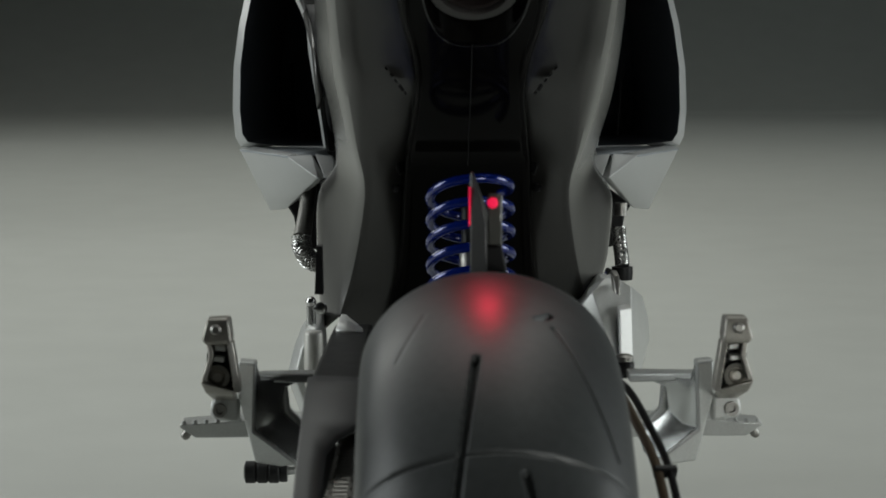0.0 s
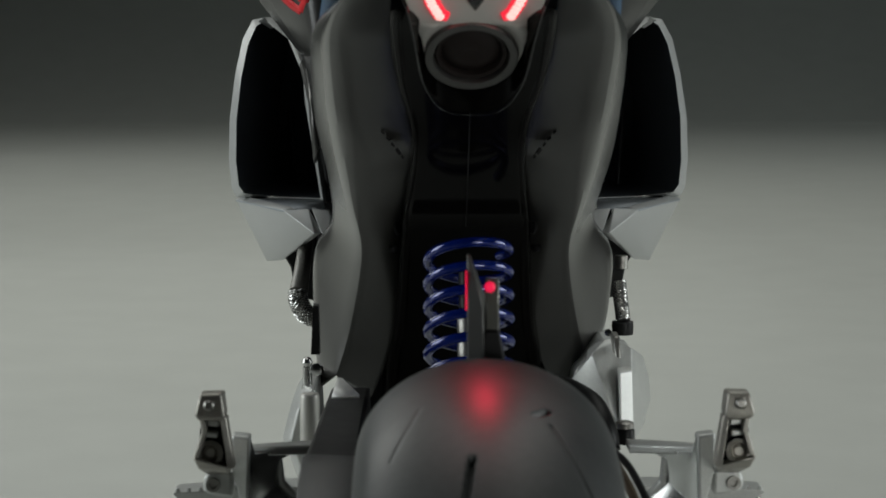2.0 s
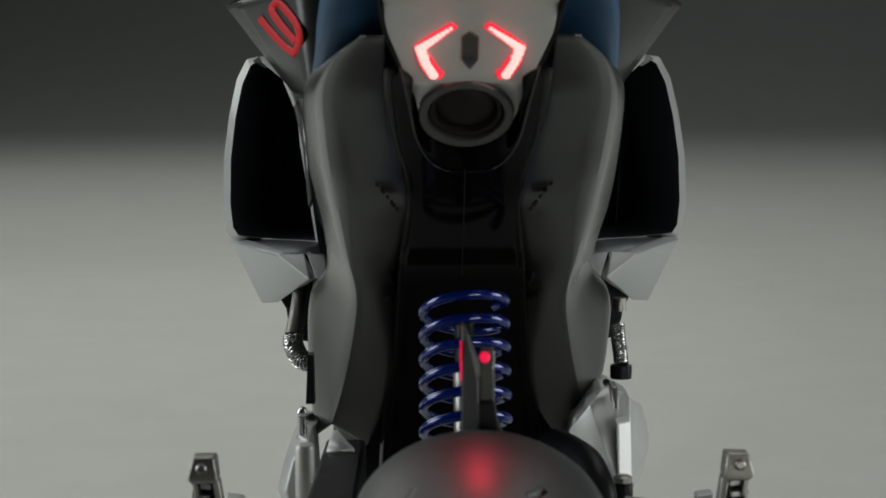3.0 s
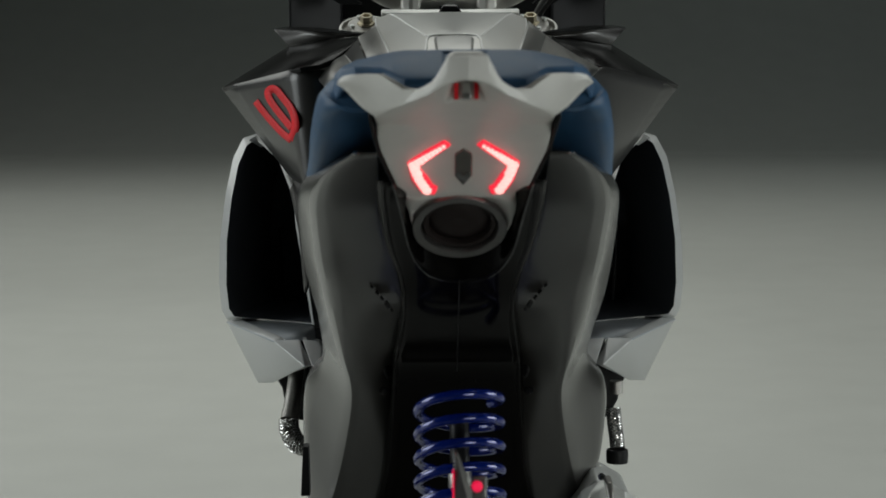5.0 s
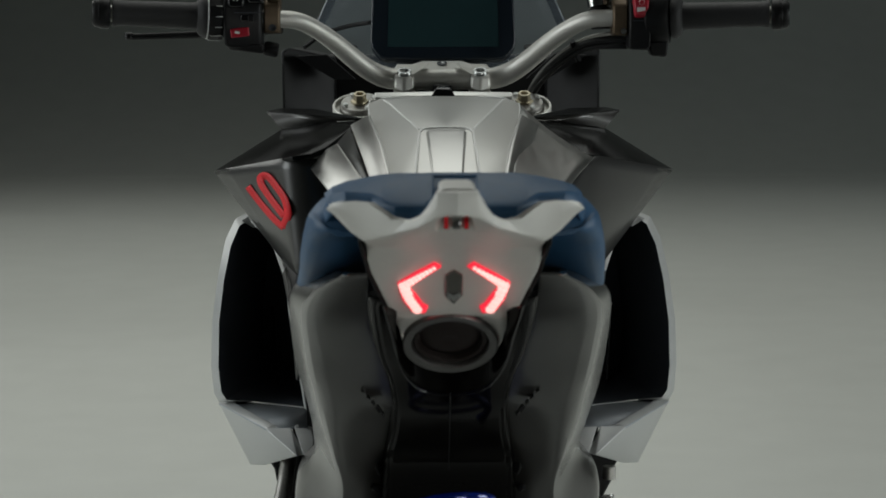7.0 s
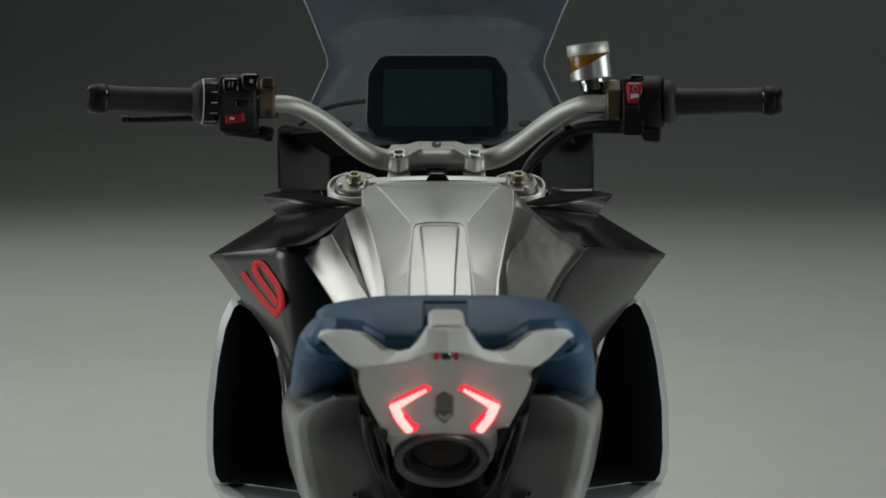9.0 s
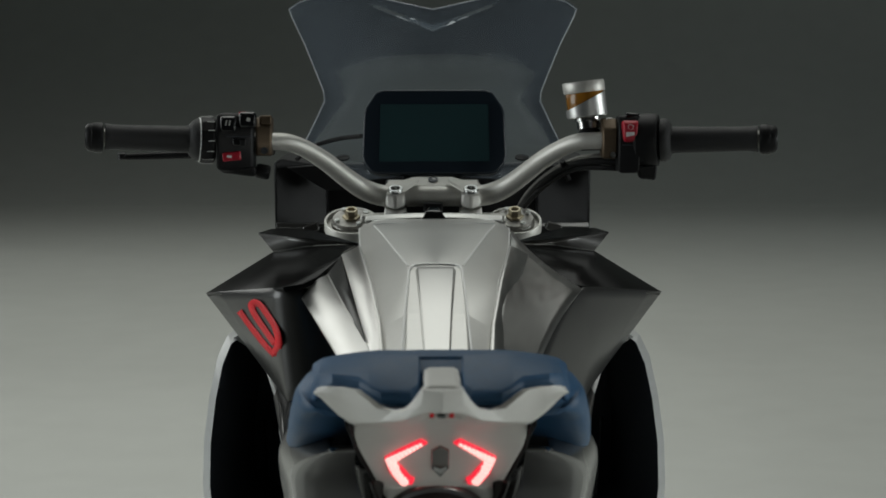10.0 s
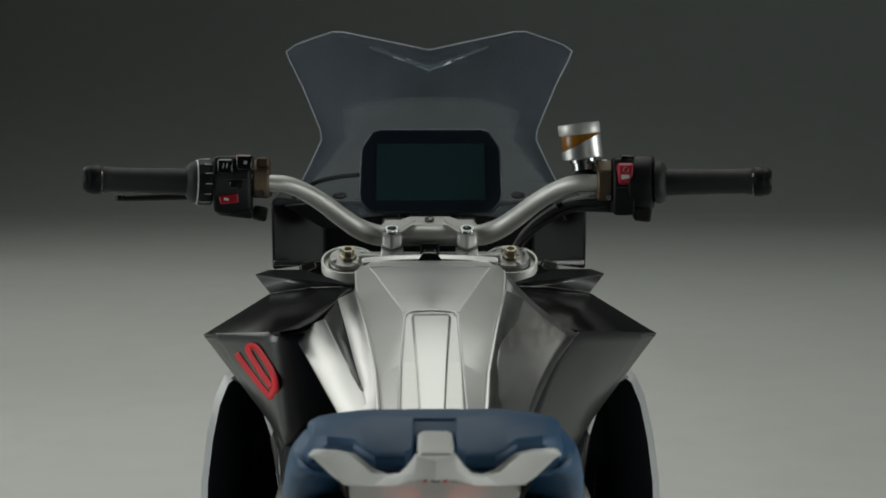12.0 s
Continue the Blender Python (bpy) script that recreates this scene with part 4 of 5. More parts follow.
# radiator side ducts
RIM = ((0.250, 1.215, 0.873), (0.268, 1.205, 0.870), (0.279, 1.18, 0.845), (0.287, 1.155, 0.80), (0.2925, 1.13, 0.745), (0.2935, 1.12, 0.69), (0.290, 1.115, 0.655), (0.284, 1.115, 0.643),
       (0.235, 1.135, 0.636), (0.1695, 1.053, 0.642), (0.1773, 1.053, 0.70), (0.1873, 1.053, 0.767), (0.1902, 1.058, 0.803), (0.214, 1.15, 0.85))
INN = ((0.250, 1.22, 0.869), (0.261, 1.21, 0.862), (0.270, 1.185, 0.838), (0.277, 1.16, 0.796), (0.2815, 1.137, 0.745), (0.282, 1.127, 0.69), (0.2785, 1.122, 0.66), (0.272, 1.122, 0.650),
       (0.235, 1.14, 0.644), (0.1737, 1.092, 0.646), (0.1815, 1.091, 0.70), (0.1917, 1.091, 0.767), (0.1946, 1.096, 0.802), (0.217, 1.163, 0.846))
# chin facets: outer corner, lip, ridge, gap, rear point and the two feet
CHIN = ((0.290, 1.150, 0.637), (0.2757, 1.150, 0.641), (0.2150, 0.955, 0.6425), (0.1832, 0.945, 0.6458), (0.1751, 0.905, 0.6197), (0.229, 1.13, 0.560), (0.251, 1.15, 0.556))
CHIN_INSERT = ((0.1800, 0.945, 0.6455), (0.1645, 0.943, 0.6440), (0.1588, 0.941, 0.6427), (0.1560, 0.932, 0.6370), (0.1560, 0.920, 0.6295), (0.1588, 0.911, 0.6230), (0.1638, 0.905, 0.6190), (0.1672, 0.907, 0.6207))
for s in (-1, 1):
    outer = [[Vector((s * (x * 1.012 - 0.012 * k), y + 0.12 * k + 0.010, z)) for x, y, z in RIM] for k in (3, 2, 1, 0)]
    inner = [[Vector((s * x * 1.012, y - 0.018, z)) for x, y, z in INN]]
    duct = part("side_duct", sheet(outer + inner, True), SILVER, bike, "silver framed radiator side duct", bevel=0.002, sharp=45)
    deep = [[Vector((s * (x * 1.012 - 0.02 * k), y + 0.10 * k - 0.018, z)) for x, y, z in INN] for k in (0, 1, 2)]
    bm = sheet(deep, True)
    bm.faces.new(bm.verts[-len(INN):])
    part("duct_lining", bm, VOID, duct, "black duct lining")
    part("duct_screw", lathe([(0.0045, -0.004), (0.0045, 0.002), (0.0025, 0.0035)], axis_pose((s * 0.234, 1.308, 0.6435), (0, -0.8, 0.6)), 12), STEEL, duct)
    part("duct_vane", loft([both([(0.215, 1.24, 0.648), (0.22, 1.24, 0.648), (0.235, 1.33, 0.648), (0.23, 1.33, 0.648)], s), both([(0.223, 1.25, 0.75), (0.226, 1.25, 0.75), (0.236, 1.33, 0.74), (0.232, 1.33, 0.74)], s)]), BLACK, duct, bevel=0.002)
    a, b, e, h, d, f, g = CHIN
    bm = bmesh.new()
    vs = {k: bm.verts.new(q) for k, q in zip("abehdfg", both((a, b, e, h, d, f, g), s))}
    bm.faces.new([vs[k] for k in "aedfg"])
    bm.faces.new([vs[k] for k in "ehd"])
    part("chin_panel", bm, SILVER, duct, "faceted silver chin panel", solid=0.012, bevel=0.0012, sharp=8)
    part("chin_insert", prism(both(CHIN_INSERT, s), (0, 0.020, 0)), SILVER, duct, "small rounded silver corner piece", bevel=0.0015, seg=3)
    # Black plate added behind the gap, in place of the shade there.
    part("chin_gap_backing", prism(both([(0.1845, 0.975, 0.642), (0.168, 0.975, 0.642), (0.164, 0.975, 0.612), (0.178, 0.975, 0.612)], s), (0, 0.02, 0)), BLACK, duct, "added black plate that darkens the chin gap")
    bm = bmesh.new()
    bm.faces.new([bm.verts.new(q) for q in both([a, b, (0.177, 1.070, 0.6455), (0.1715, 1.055, 0.6455), (0.1640, 0.947, 0.6457), h, e], s)])
    part("duct_lip", bm, LIPGREY, duct, "smooth blue-grey sill under the duct opening", solid=0.002, facing=(0, -0.5, 1))
    # Shaded wall of the silver duct, its shade put into a dark grey.
    part("duct_post", sheet([both([(x * 1.012, y + 0.013, z), (x * 1.012 - 0.0045, y + 0.012, z - 0.001), (x * 1.012 - 0.010, y + 0.030, z - 0.002)], s) for x, y, z in RIM[9:13]]), GUARD, duct, "inner post coloured dark for its shaded side", solid=0.002)
    part("duct_bracket", prism(both([(0.186, 1.168, 0.592), (0.230, 1.168, 0.561), (0.221, 1.168, 0.546), (0.218, 1.168, 0.528), (0.206, 1.168, 0.505), (0.186, 1.168, 0.50)], s), (0, 0.03, 0)), BLACK, duct, bevel=0.003)
    part("duct_top_tab", loft([both([(0.254, 1.20, 0.873), (0.262, 1.20, 0.868), (0.246, 1.20, 0.858), (0.243, 1.20, 0.860)], s), both([(0.254, 1.23, 0.873), (0.262, 1.23, 0.868), (0.246, 1.23, 0.858), (0.243, 1.23, 0.860)], s)]), SILVER, duct)

# engine and inner frame
engine = part("engine_block", loft([[(-w, y, 0.30), (w, y, 0.30), (w, y, zt), (-w, y, zt)] for y, w, zt in ((0.88, 0.12, 0.50), (0.93, 0.14, 0.60), (0.98, 0.15, 0.80), (1.15, 0.16, 0.90), (1.30, 0.15, 0.93))]), BLACK, bike, "black engine and airbox core", bevel=0.01)
part("radiator_core", box((0, 1.40, 0.72), (0.40, 0.06, 0.44)), BLACK, engine, bevel=0.01)
CLUTCH = {"a": (0.1145, 0.700, 0.4818), "b": (0.1359, 0.675, 0.5146), "c": (0.1534, 0.720, 0.5241), "d": (0.168, 0.715, 0.5242), "e": (0.1648, 0.655, 0.4315), "f": (0.1267, 0.690, 0.4046),
          "g": (0.1809, 0.700, 0.5175), "h": (0.199, 0.750, 0.4997), "i": (0.2092, 0.775, 0.4704), "j": (0.212, 0.780, 0.4433), "k": (0.1986, 0.755, 0.4121), "l": (0.1823, 0.680, 0.4171)}
bm = bmesh.new()
vs = {k: bm.verts.new(q) for k, q in CLUTCH.items()}
for ring in ("abef", "bcde", "dgle", "ghijkl"):
    bm.faces.new([vs[k] for k in ring])
clutch = part("clutch_cover", bm, CAST, engine, "faceted cast aluminium clutch cover", solid=0.03, bevel=0.0018, sharp=8)
part("cover_shell", loft([[(0.113 + 0.1 * k, y, 0.405 + 0.01 * k), (0.205 - 0.01 * k, y, 0.415), (0.207 - 0.01 * k, y, 0.45), (0.196 - 0.01 * k, y, 0.49), (0.155, y, 0.515 - 0.01 * k), (0.120 + 0.1 * k, y, 0.48)] for y, k in ((0.77, 0.05), (0.90, 0.0))]), CAST, clutch, bevel=0.004)
part("cover_rib", prism([(0.1641, 0.660, 0.497), (0.1785, 0.668, 0.498), (0.1796, 0.652, 0.4252), (0.1646, 0.640, 0.4282)], (0, 0.03, 0.0)), PALE, clutch, "pale machined rib", bevel=0.0015)
part("cover_lug", loft([[(0.157, 0.672, 0.5340), (0.1650, 0.672, 0.5335), (0.1650, 0.70, 0.535), (0.157, 0.70, 0.535)], [(0.1590, 0.655, 0.514), (0.1652, 0.655, 0.513), (0.1652, 0.69, 0.513), (0.1590, 0.69, 0.514)]]), DULLSTEEL, clutch, bevel=0.002)
part("cover_bolt", lathe([(0.004, 0), (0.004, 0.004), (0.002, 0.005)], axis_pose((0.1555, 0.70, 0.533), (-0.2, -1, 0.3)), 12), STEEL, clutch)
part("gearbox_cover", loft([[(-0.160, y, 0.34), (-0.185 * k, y, 0.36), (-0.203 * k, y, 0.41), (-0.194 * k, y, 0.445), (-0.178 * k, y, 0.468), (-0.166, y, 0.468)] for y, k in ((0.72, 0.95), (0.74, 1.0), (0.88, 1.0))]), CAST, engine, "cast aluminium gearbox cover", bevel=0.006)
part("starter_can", lathe([(0.0095, -0.03), (0.0108, -0.026), (0.0108, 0.030), (0.009, 0.033)], pose(-0.170, 0.70, 0.435), 24), CHAMP, engine, "small silver cylinder", bevel=0.001)
rod = part("shift_rod", tube([(-0.1755, 0.75, 0.44), (-0.1755, 0.75, 0.488)], 0.0052, 12), STEEL, engine, "polished gear shift rod")
part("rod_ball", lathe([(0.002, -0.006), (0.0045, -0.0045), (0.0062, 0), (0.0045, 0.0045), (0.002, 0.006)], pose(-0.1755, 0.75, 0.493), 16), STEEL, rod)
part("rod_nut", lathe([(0.0065, -0.004), (0.0065, 0.004)], pose(-0.1755, 0.75, 0.463), 6), STEEL, rod)
part("rod_boot", loft([[(-0.172, 0.76, 0.50), (-0.162, 0.76, 0.50), (-0.162, 0.78, 0.50), (-0.172, 0.78, 0.50)], [(-0.169, 0.76, 0.555), (-0.163, 0.76, 0.555), (-0.163, 0.78, 0.555), (-0.169, 0.78, 0.555)]]), BLACK, rod)
part("bolt_head", lathe([(0.007, 0), (0.007, 0.005), (0.004, 0.006)], axis_pose((-0.163, 0.735, 0.488), (-0.3, -1, 0.1)), 14), STEEL, rod)
part("frame_plate", sheet([[(-0.1398, 0.565, 0.4915), (-0.1117, 0.565, 0.4926)], [(-0.137, 0.64, 0.4957), (-0.1321, 0.64, 0.4957)]]), PALE, engine, "pale alloy frame plate", solid=0.004, facing=(0, -0.3, 1))
cap = part("bar_plug", lathe([(0.010, -0.010), (0.0105, -0.008), (0.0105, 0.004), (0.009, 0.006)], pose(0.158, 0.545, 0.455), 20), BLACK, bike, "black rubber plug with a steel screw")
part("plug_top", lathe([(0.0095, 0), (0.0095, 0.005), (0.006, 0.007)], pose(0.158, 0.545, 0.461), 20), DULLSTEEL, cap)


def braid(path, r, name, lab):
    """A braided metal sleeve: a tube with crossing raised strands."""
    P = smooth_path(path, 10)
    sleeve = part(name, tube(P, r, 14), DULLSTEEL, engine, lab)
    for w in range(10):
        for twist in (-1, 1):
            line, side = [], None
            for i, p in enumerate(P):
                d = (P[min(i + 1, len(P) - 1)] - P[max(i - 1, 0)]).normalized()
                side = d.orthogonal().normalized() if side is None else (side - d * side.dot(d)).normalized()
                a = twist * i * 0.32 + w * math.pi / 5
                line.append(p + (side * math.cos(a) + d.cross(side) * math.sin(a)) * (r + 0.0003))
            part("strand", tube(line, 0.0008, 5), STEEL, sleeve)
    return sleeve


braid([(-0.200, 0.985, 0.541), (-0.199, 0.982, 0.528), (-0.190, 0.982, 0.512), (-0.172, 0.985, 0.506), (-0.155, 0.99, 0.506)], 0.0115, "exhaust_sleeve", "braided steel heat sleeve")
part("exhaust_pipe", tube(smooth_path([(-0.192, 1.04, 0.60), (-0.194, 1.01, 0.575), (-0.1965, 0.995, 0.555), (-0.199, 0.985, 0.54)], 6), [0.009 + 0.0025 * k / 18 for k in range(19)], 16), DULLSTEEL, engine, "smooth steel pipe")
braid([(0.196, 1.0, 0.549), (0.197, 0.995, 0.532), (0.199, 0.99, 0.515), (0.200, 0.985, 0.503)], 0.0082, "hose_sleeve", "braided steel hose")
part("hose_ferrule", lathe([(0.013, -0.010), (0.0135, 0), (0.013, 0.006)], pose(0.199, 0.98, 0.496), 18), BLACK, engine)
part("hose_clamp", lathe([(0.008, -0.008), (0.008, 0.008)], axis_pose((0.203, 1.04, 0.568), (0, 0, 1)), 16), DULLSTEEL, engine)


# passenger pegs on their hangers, rider pegs below
def build_pegs(s):
    hanger = part("peg_hanger", prism(both([(0.221, 0.345, 0.4975), (0.204, 0.340, 0.4965), (0.2055, 0.340, 0.462), (0.2065, 0.342, 0.432), (0.166, 0.35, 0.398), (0.182, 0.352, 0.396), (0.207, 0.352, 0.400), (0.214, 0.348, 0.432), (0.2215, 0.346, 0.464)], s), (0, 0.022, 0.0)),
                  CAST, bike, "cast aluminium passenger peg hanger", bevel=0.0025, seg=3)
    part("hanger_web", sheet([both([(0.2035, 0.348, 0.493), (0.2005, 0.352, 0.478), (0.180, 0.385, 0.474), (0.158, 0.42, 0.470)], s), both([(0.205, 0.347, 0.462), (0.198, 0.365, 0.460), (0.185, 0.385, 0.463), (0.181, 0.39, 0.464)], s),
                              both([(0.206, 0.346, 0.433), (0.196, 0.372, 0.432), (0.186, 0.388, 0.440), (0.180, 0.395, 0.447)], s), both([(0.166, 0.355, 0.398), (0.160, 0.38, 0.404), (0.158, 0.39, 0.412), (0.158, 0.40, 0.418)], s)]), POLISHED, hanger, "concave polished web", solid=0.005, bevel=0.002)
    part("upper_strut", loft([both([(0.206, y0, z0), (0.206, y0, z0 - 0.008), (0.206, y0 + 0.02, z0 - 0.008), (0.206, y0 + 0.02, z0)], s) if k == 0 else both([(0.150, 0.42, 0.471), (0.150, 0.42, 0.462), (0.150, 0.45, 0.462), (0.150, 0.45, 0.471)], s) for k, y0, z0 in ((0, 0.35, 0.4845), (1, 0, 0))]), CAST, hanger, bevel=0.002)
    part("inner_strut", loft([both([(0.184, 0.39, 0.466), (0.1795, 0.39, 0.466), (0.1795, 0.405, 0.466), (0.184, 0.405, 0.466)], s), both([(0.182, 0.39, 0.44), (0.177, 0.39, 0.442), (0.177, 0.405, 0.442), (0.182, 0.405, 0.44)], s), both([(0.160, 0.40, 0.412), (0.157, 0.40, 0.418), (0.157, 0.41, 0.418), (0.160, 0.41, 0.412)], s)]), CAST, hanger, bevel=0.0015)
    clevis = part("clevis", prism(both([(0.221, 0.350, 0.463), (0.241, 0.350, 0.463), (0.2475, 0.350, 0.458), (0.2485, 0.350, 0.446), (0.244, 0.350, 0.441), (0.221, 0.350, 0.438)], s), (0, 0.018, 0)), CAST, hanger, bevel=0.003)
    part("clevis_bolt", lathe([(0.0065, 0), (0.0065, 0.003), (0.0035, 0.003), (0.003, 0.0005)], axis_pose((s * 0.239, 0.350, 0.4505), (0, -1, 0)), 18), DULLSTEEL, clevis)
    # folded peg
    y = 0.300
    peg = part("passenger_peg", loft([both([(0.2445, y, 0.544), (0.2255, y, 0.5445), (0.224, y + 0.022, 0.5445), (0.2445, y + 0.022, 0.544)], s), both([(0.249, y - 0.006, 0.526), (0.2225, y - 0.004, 0.526), (0.222, y + 0.022, 0.526), (0.248, y + 0.022, 0.526)], s),
                                      both([(0.2455, y - 0.004, 0.521), (0.223, y - 0.004, 0.521), (0.223, y + 0.02, 0.521), (0.2445, y + 0.02, 0.521)], s)]), PEGMETAL, bike, "folded grey metal passenger peg", bevel=0.002)
    part("end_screw", lathe([(0.005, 0), (0.005, 0.002), (0.003, 0.004)], axis_pose((s * 0.236, y - 0.003, 0.535), (0, -1, 0.1)), 14), DULLSTEEL, peg)
    part("outer_rail", loft([both([(x, y + dy, z), (x - 0.005, y + dy - 0.002, z), (x - 0.005, y + dy + 0.02, z), (x, y + dy + 0.02, z)], s) for x, dy, z in ((0.2455, 0, 0.523), (0.2435, 0, 0.510), (0.2475, 0, 0.497), (0.2505, 0, 0.487))]), PEGMETAL, peg, bevel=0.0012)
    part("inner_rail", loft([both([(x, y + dy, z), (x - 0.006, y + dy + 0.004, z), (x - 0.006, y + dy + 0.02, z), (x, y + dy + 0.02, z)], s) for x, dy, z in ((0.2275, 0, 0.523), (0.2255, 0, 0.510), (0.2225, 0, 0.490), (0.221, 0, 0.476))]), PEGMETAL, peg, bevel=0.0012)
    part("back_web", prism(both([(0.245, y + 0.014, 0.522), (0.222, y + 0.014, 0.522), (0.219, y + 0.014, 0.476), (0.249, y + 0.014, 0.480)], s), (0, 0.004, 0)), BLACK, peg)
    # Two pale bars stand for the bright glints in the peg's recess.
    for z, x0 in ((0.5165, 0.2385), (0.5065, 0.2400)):
        part("recess_glint", loft([both([(x0, y + 0.006, z + 0.003), (x0, y + 0.006, z - 0.002), (x0, y + 0.018, z - 0.002), (x0, y + 0.018, z + 0.003)], s), both([(x0 - 0.010, y + 0.006, z + 0.002), (x0 - 0.010, y + 0.006, z - 0.003), (x0 - 0.010, y + 0.018, z - 0.003), (x0 - 0.010, y + 0.018, z + 0.002)], s)]), PALE, peg, "pale bar standing for a bright glint in the recess", bevel=0.001)
    part("socket", lathe([(0.011, 0), (0.0115, 0.004), (0.008, 0.005), (0.0065, 0.001), (0.004, 0.003)], axis_pose((s * 0.2365, y + 0.010, 0.4895), (0, -1, 0.05)), 20), PEGMETAL, peg)
    part("peg_root", loft([both([(0.2515, y - 0.002, 0.487), (0.220, y - 0.002, 0.478), (0.218, y + 0.02, 0.478), (0.2515, y + 0.02, 0.487)], s), both([(0.2475, y + 0.005, 0.4755), (0.2215, y + 0.005, 0.473), (0.2205, y + 0.03, 0.473), (0.2475, y + 0.03, 0.4755)], s), both([(0.245, y + 0.05, 0.460), (0.224, y + 0.05, 0.460), (0.224, y + 0.065, 0.460), (0.245, y + 0.065, 0.460)], s)]), PEGMETAL, peg, bevel=0.002)
    # rider peg
    rider = part("rider_peg", loft([both([(x, 0.535, zt), (x, 0.575, zt), (x, 0.572, zb), (x, 0.538, zb)], s) for x, zt, zb in ((0.150, 0.404, 0.381), (0.20, 0.403, 0.3838), (0.255, 0.4005, 0.3832), (0.284, 0.3985, 0.3832), (0.300, 0.3975, 0.3940))]), CAST, bike, "aluminium rider footpeg with toothed edges", bevel=0.0015)
    for k in range(8):
        part("tooth", lathe([(0.003, 0), (0.0015, 0.0035)], pose(s * (0.215 + 0.0115 * k), 0.538, 0.4020 - 0.0006 * k), 6), CAST, rider)
    part("feeler", lathe([(0.0045, 0), (0.005, 0.008), (0.0035, 0.011), (0.002, 0.012)], axis_pose((s * 0.2915, 0.55, 0.390), (s * 0.6, 0, -1)), 12), DULLSTEEL, rider)


for s in (-1, 1):
    build_pegs(s)
toe = part("shift_toe_piece", lathe([(0.007, -0.006), (0.0125, -0.004), (0.0125, 0.006), (0.0105, 0.008), (0.0125, 0.010), (0.0125, 0.019), (0.0105, 0.021), (0.0125, 0.023), (0.0125, 0.032), (0.0105, 0.034), (0.0115, 0.036), (0.011, 0.042)],
                                    axis_pose((-0.243, 0.70, 0.309), (1, 0, 0)), 20), GRIP, bike, "ribbed black rubber shift toe piece")
part("shift_lever", tube([(-0.205, 0.70, 0.310), (-0.190, 0.70, 0.312), (-0.17, 0.72, 0.33), (-0.16, 0.76, 0.36)], 0.0055, 10), CAST, toe)

# brake lines beside the rear tyre
for dx, r, m_, lab in ((0.0, 0.0042, BRONZE, "bronze brake line"), (0.010, 0.0034, BLACK, "black sensor cable")):
    line = part("brake_line", tube(smooth_path([(0.118 + dx, 0.42, 0.47), (0.127 + dx, 0.30, 0.478), (0.136 + dx, 0.20, 0.464), (0.142 + dx, 0.12, 0.448), (0.146 + dx, 0.06, 0.41), (0.146 + dx, 0.0, 0.36)], 6), r, 8), m_, bike, lab)
    part("cable_clip", box((0.147 + dx * 0.3, 0.115, 0.446), (0.016, 0.006, 0.010), (20, 0, 10)), BLACK, line, bevel=0.001)


# ---- the cockpit ----
FORK_D = Vector((0, 0.42, -0.907)).normalized()
FORK_U = -FORK_D
yoke_m = axis_pose((0, 1.30, 1.010), FORK_U)
if (yoke_m.to_3x3() @ Vector((0, 1, 0))).z < 0:
    yoke_m = yoke_m @ pose(0, 0, 0, 0, 0, 180)
Y_OUT = [(-0.146, 0.008), (-0.138, 0.030), (-0.118, 0.040), (-0.085, 0.036), (-0.05, 0.022), (0.05, 0.022), (0.085, 0.036), (0.118, 0.040), (0.138, 0.030), (0.146, 0.008), (0.140, -0.022), (0.118, -0.036), (0.085, -0.034), (0.05, -0.03), (-0.05, -0.03), (-0.085, -0.034), (-0.118, -0.036), (-0.140, -0.022)]
yoke = part("top_yoke", plate(Y_OUT, yoke_m @ pose(0, 0, -0.012), 0.009), CHAMP, bike, "silver anodised top yoke", bevel=0.003, seg=3)
for s in (-1, 1):
    c = Vector((s * 0.110, 1.30, 1.010))
    leg = part("fork_leg", tube([c + FORK_D * 0.01, c + FORK_D * 0.30, c + FORK_D * 0.301, c + FORK_D * 0.80], [0.027, 0.027, 0.024, 0.024], 20), DULLSTEEL, bike, "dark fork leg with a gold adjuster")
    part("fork_well", lathe([(0.026, -0.012), (0.0335, -0.012), (0.0335, -0.008), (0.026, -0.008)], axis_pose(c, FORK_U), 32), VOID, leg)
    part("fork_ring", lathe([(0.0332, -0.014), (0.0332, 0.003), (0.0340, 0.004), (0.0362, 0.004), (0.0368, 0.003), (0.0368, -0.010)], axis_pose(c, FORK_U), 40, False), CHAMP, leg, "silver clamp ring")
    part("fork_cap", lathe([(0.0275, -0.010), (0.0275, 0.001), (0.0268, 0.003), (0.0255, 0.004), (0.025, 0.008), (0.012, 0.0085)], axis_pose(c, FORK_U), 32), DULLSTEEL, leg, "grey knurled fork cap")
    for k in range(4):
        a = 2 * math.pi * k / 4 + 0.5
        part("cap_notch", lathe([(0.0034, 0), (0.0034, 0.0035), (0.002, 0.004)], axis_pose(c + (axis_pose((0, 0, 0), FORK_U) @ Vector((0.0215 * math.cos(a), 0.0215 * math.sin(a), 0.008))), FORK_U), 10), CAST, leg)
    part("adjuster", lathe([(0.013, 0.008), (0.012, 0.011), (0.0085, 0.012), (0.0085, 0.021), (0.006, 0.021), (0.0055, 0.017)], axis_pose(c, FORK_U), 6), GOLD, leg, "hexagonal fork adjuster", sharp=25)
part("yoke_bridge", loft([[(-0.098, y, z - 0.012), (0.098, y, z - 0.012), (0.098, y, z), (-0.098, y, z)] for y, z in ((1.283, 1.0225), (1.325, 1.0215))]), CHAMP, yoke, bevel=0.003)
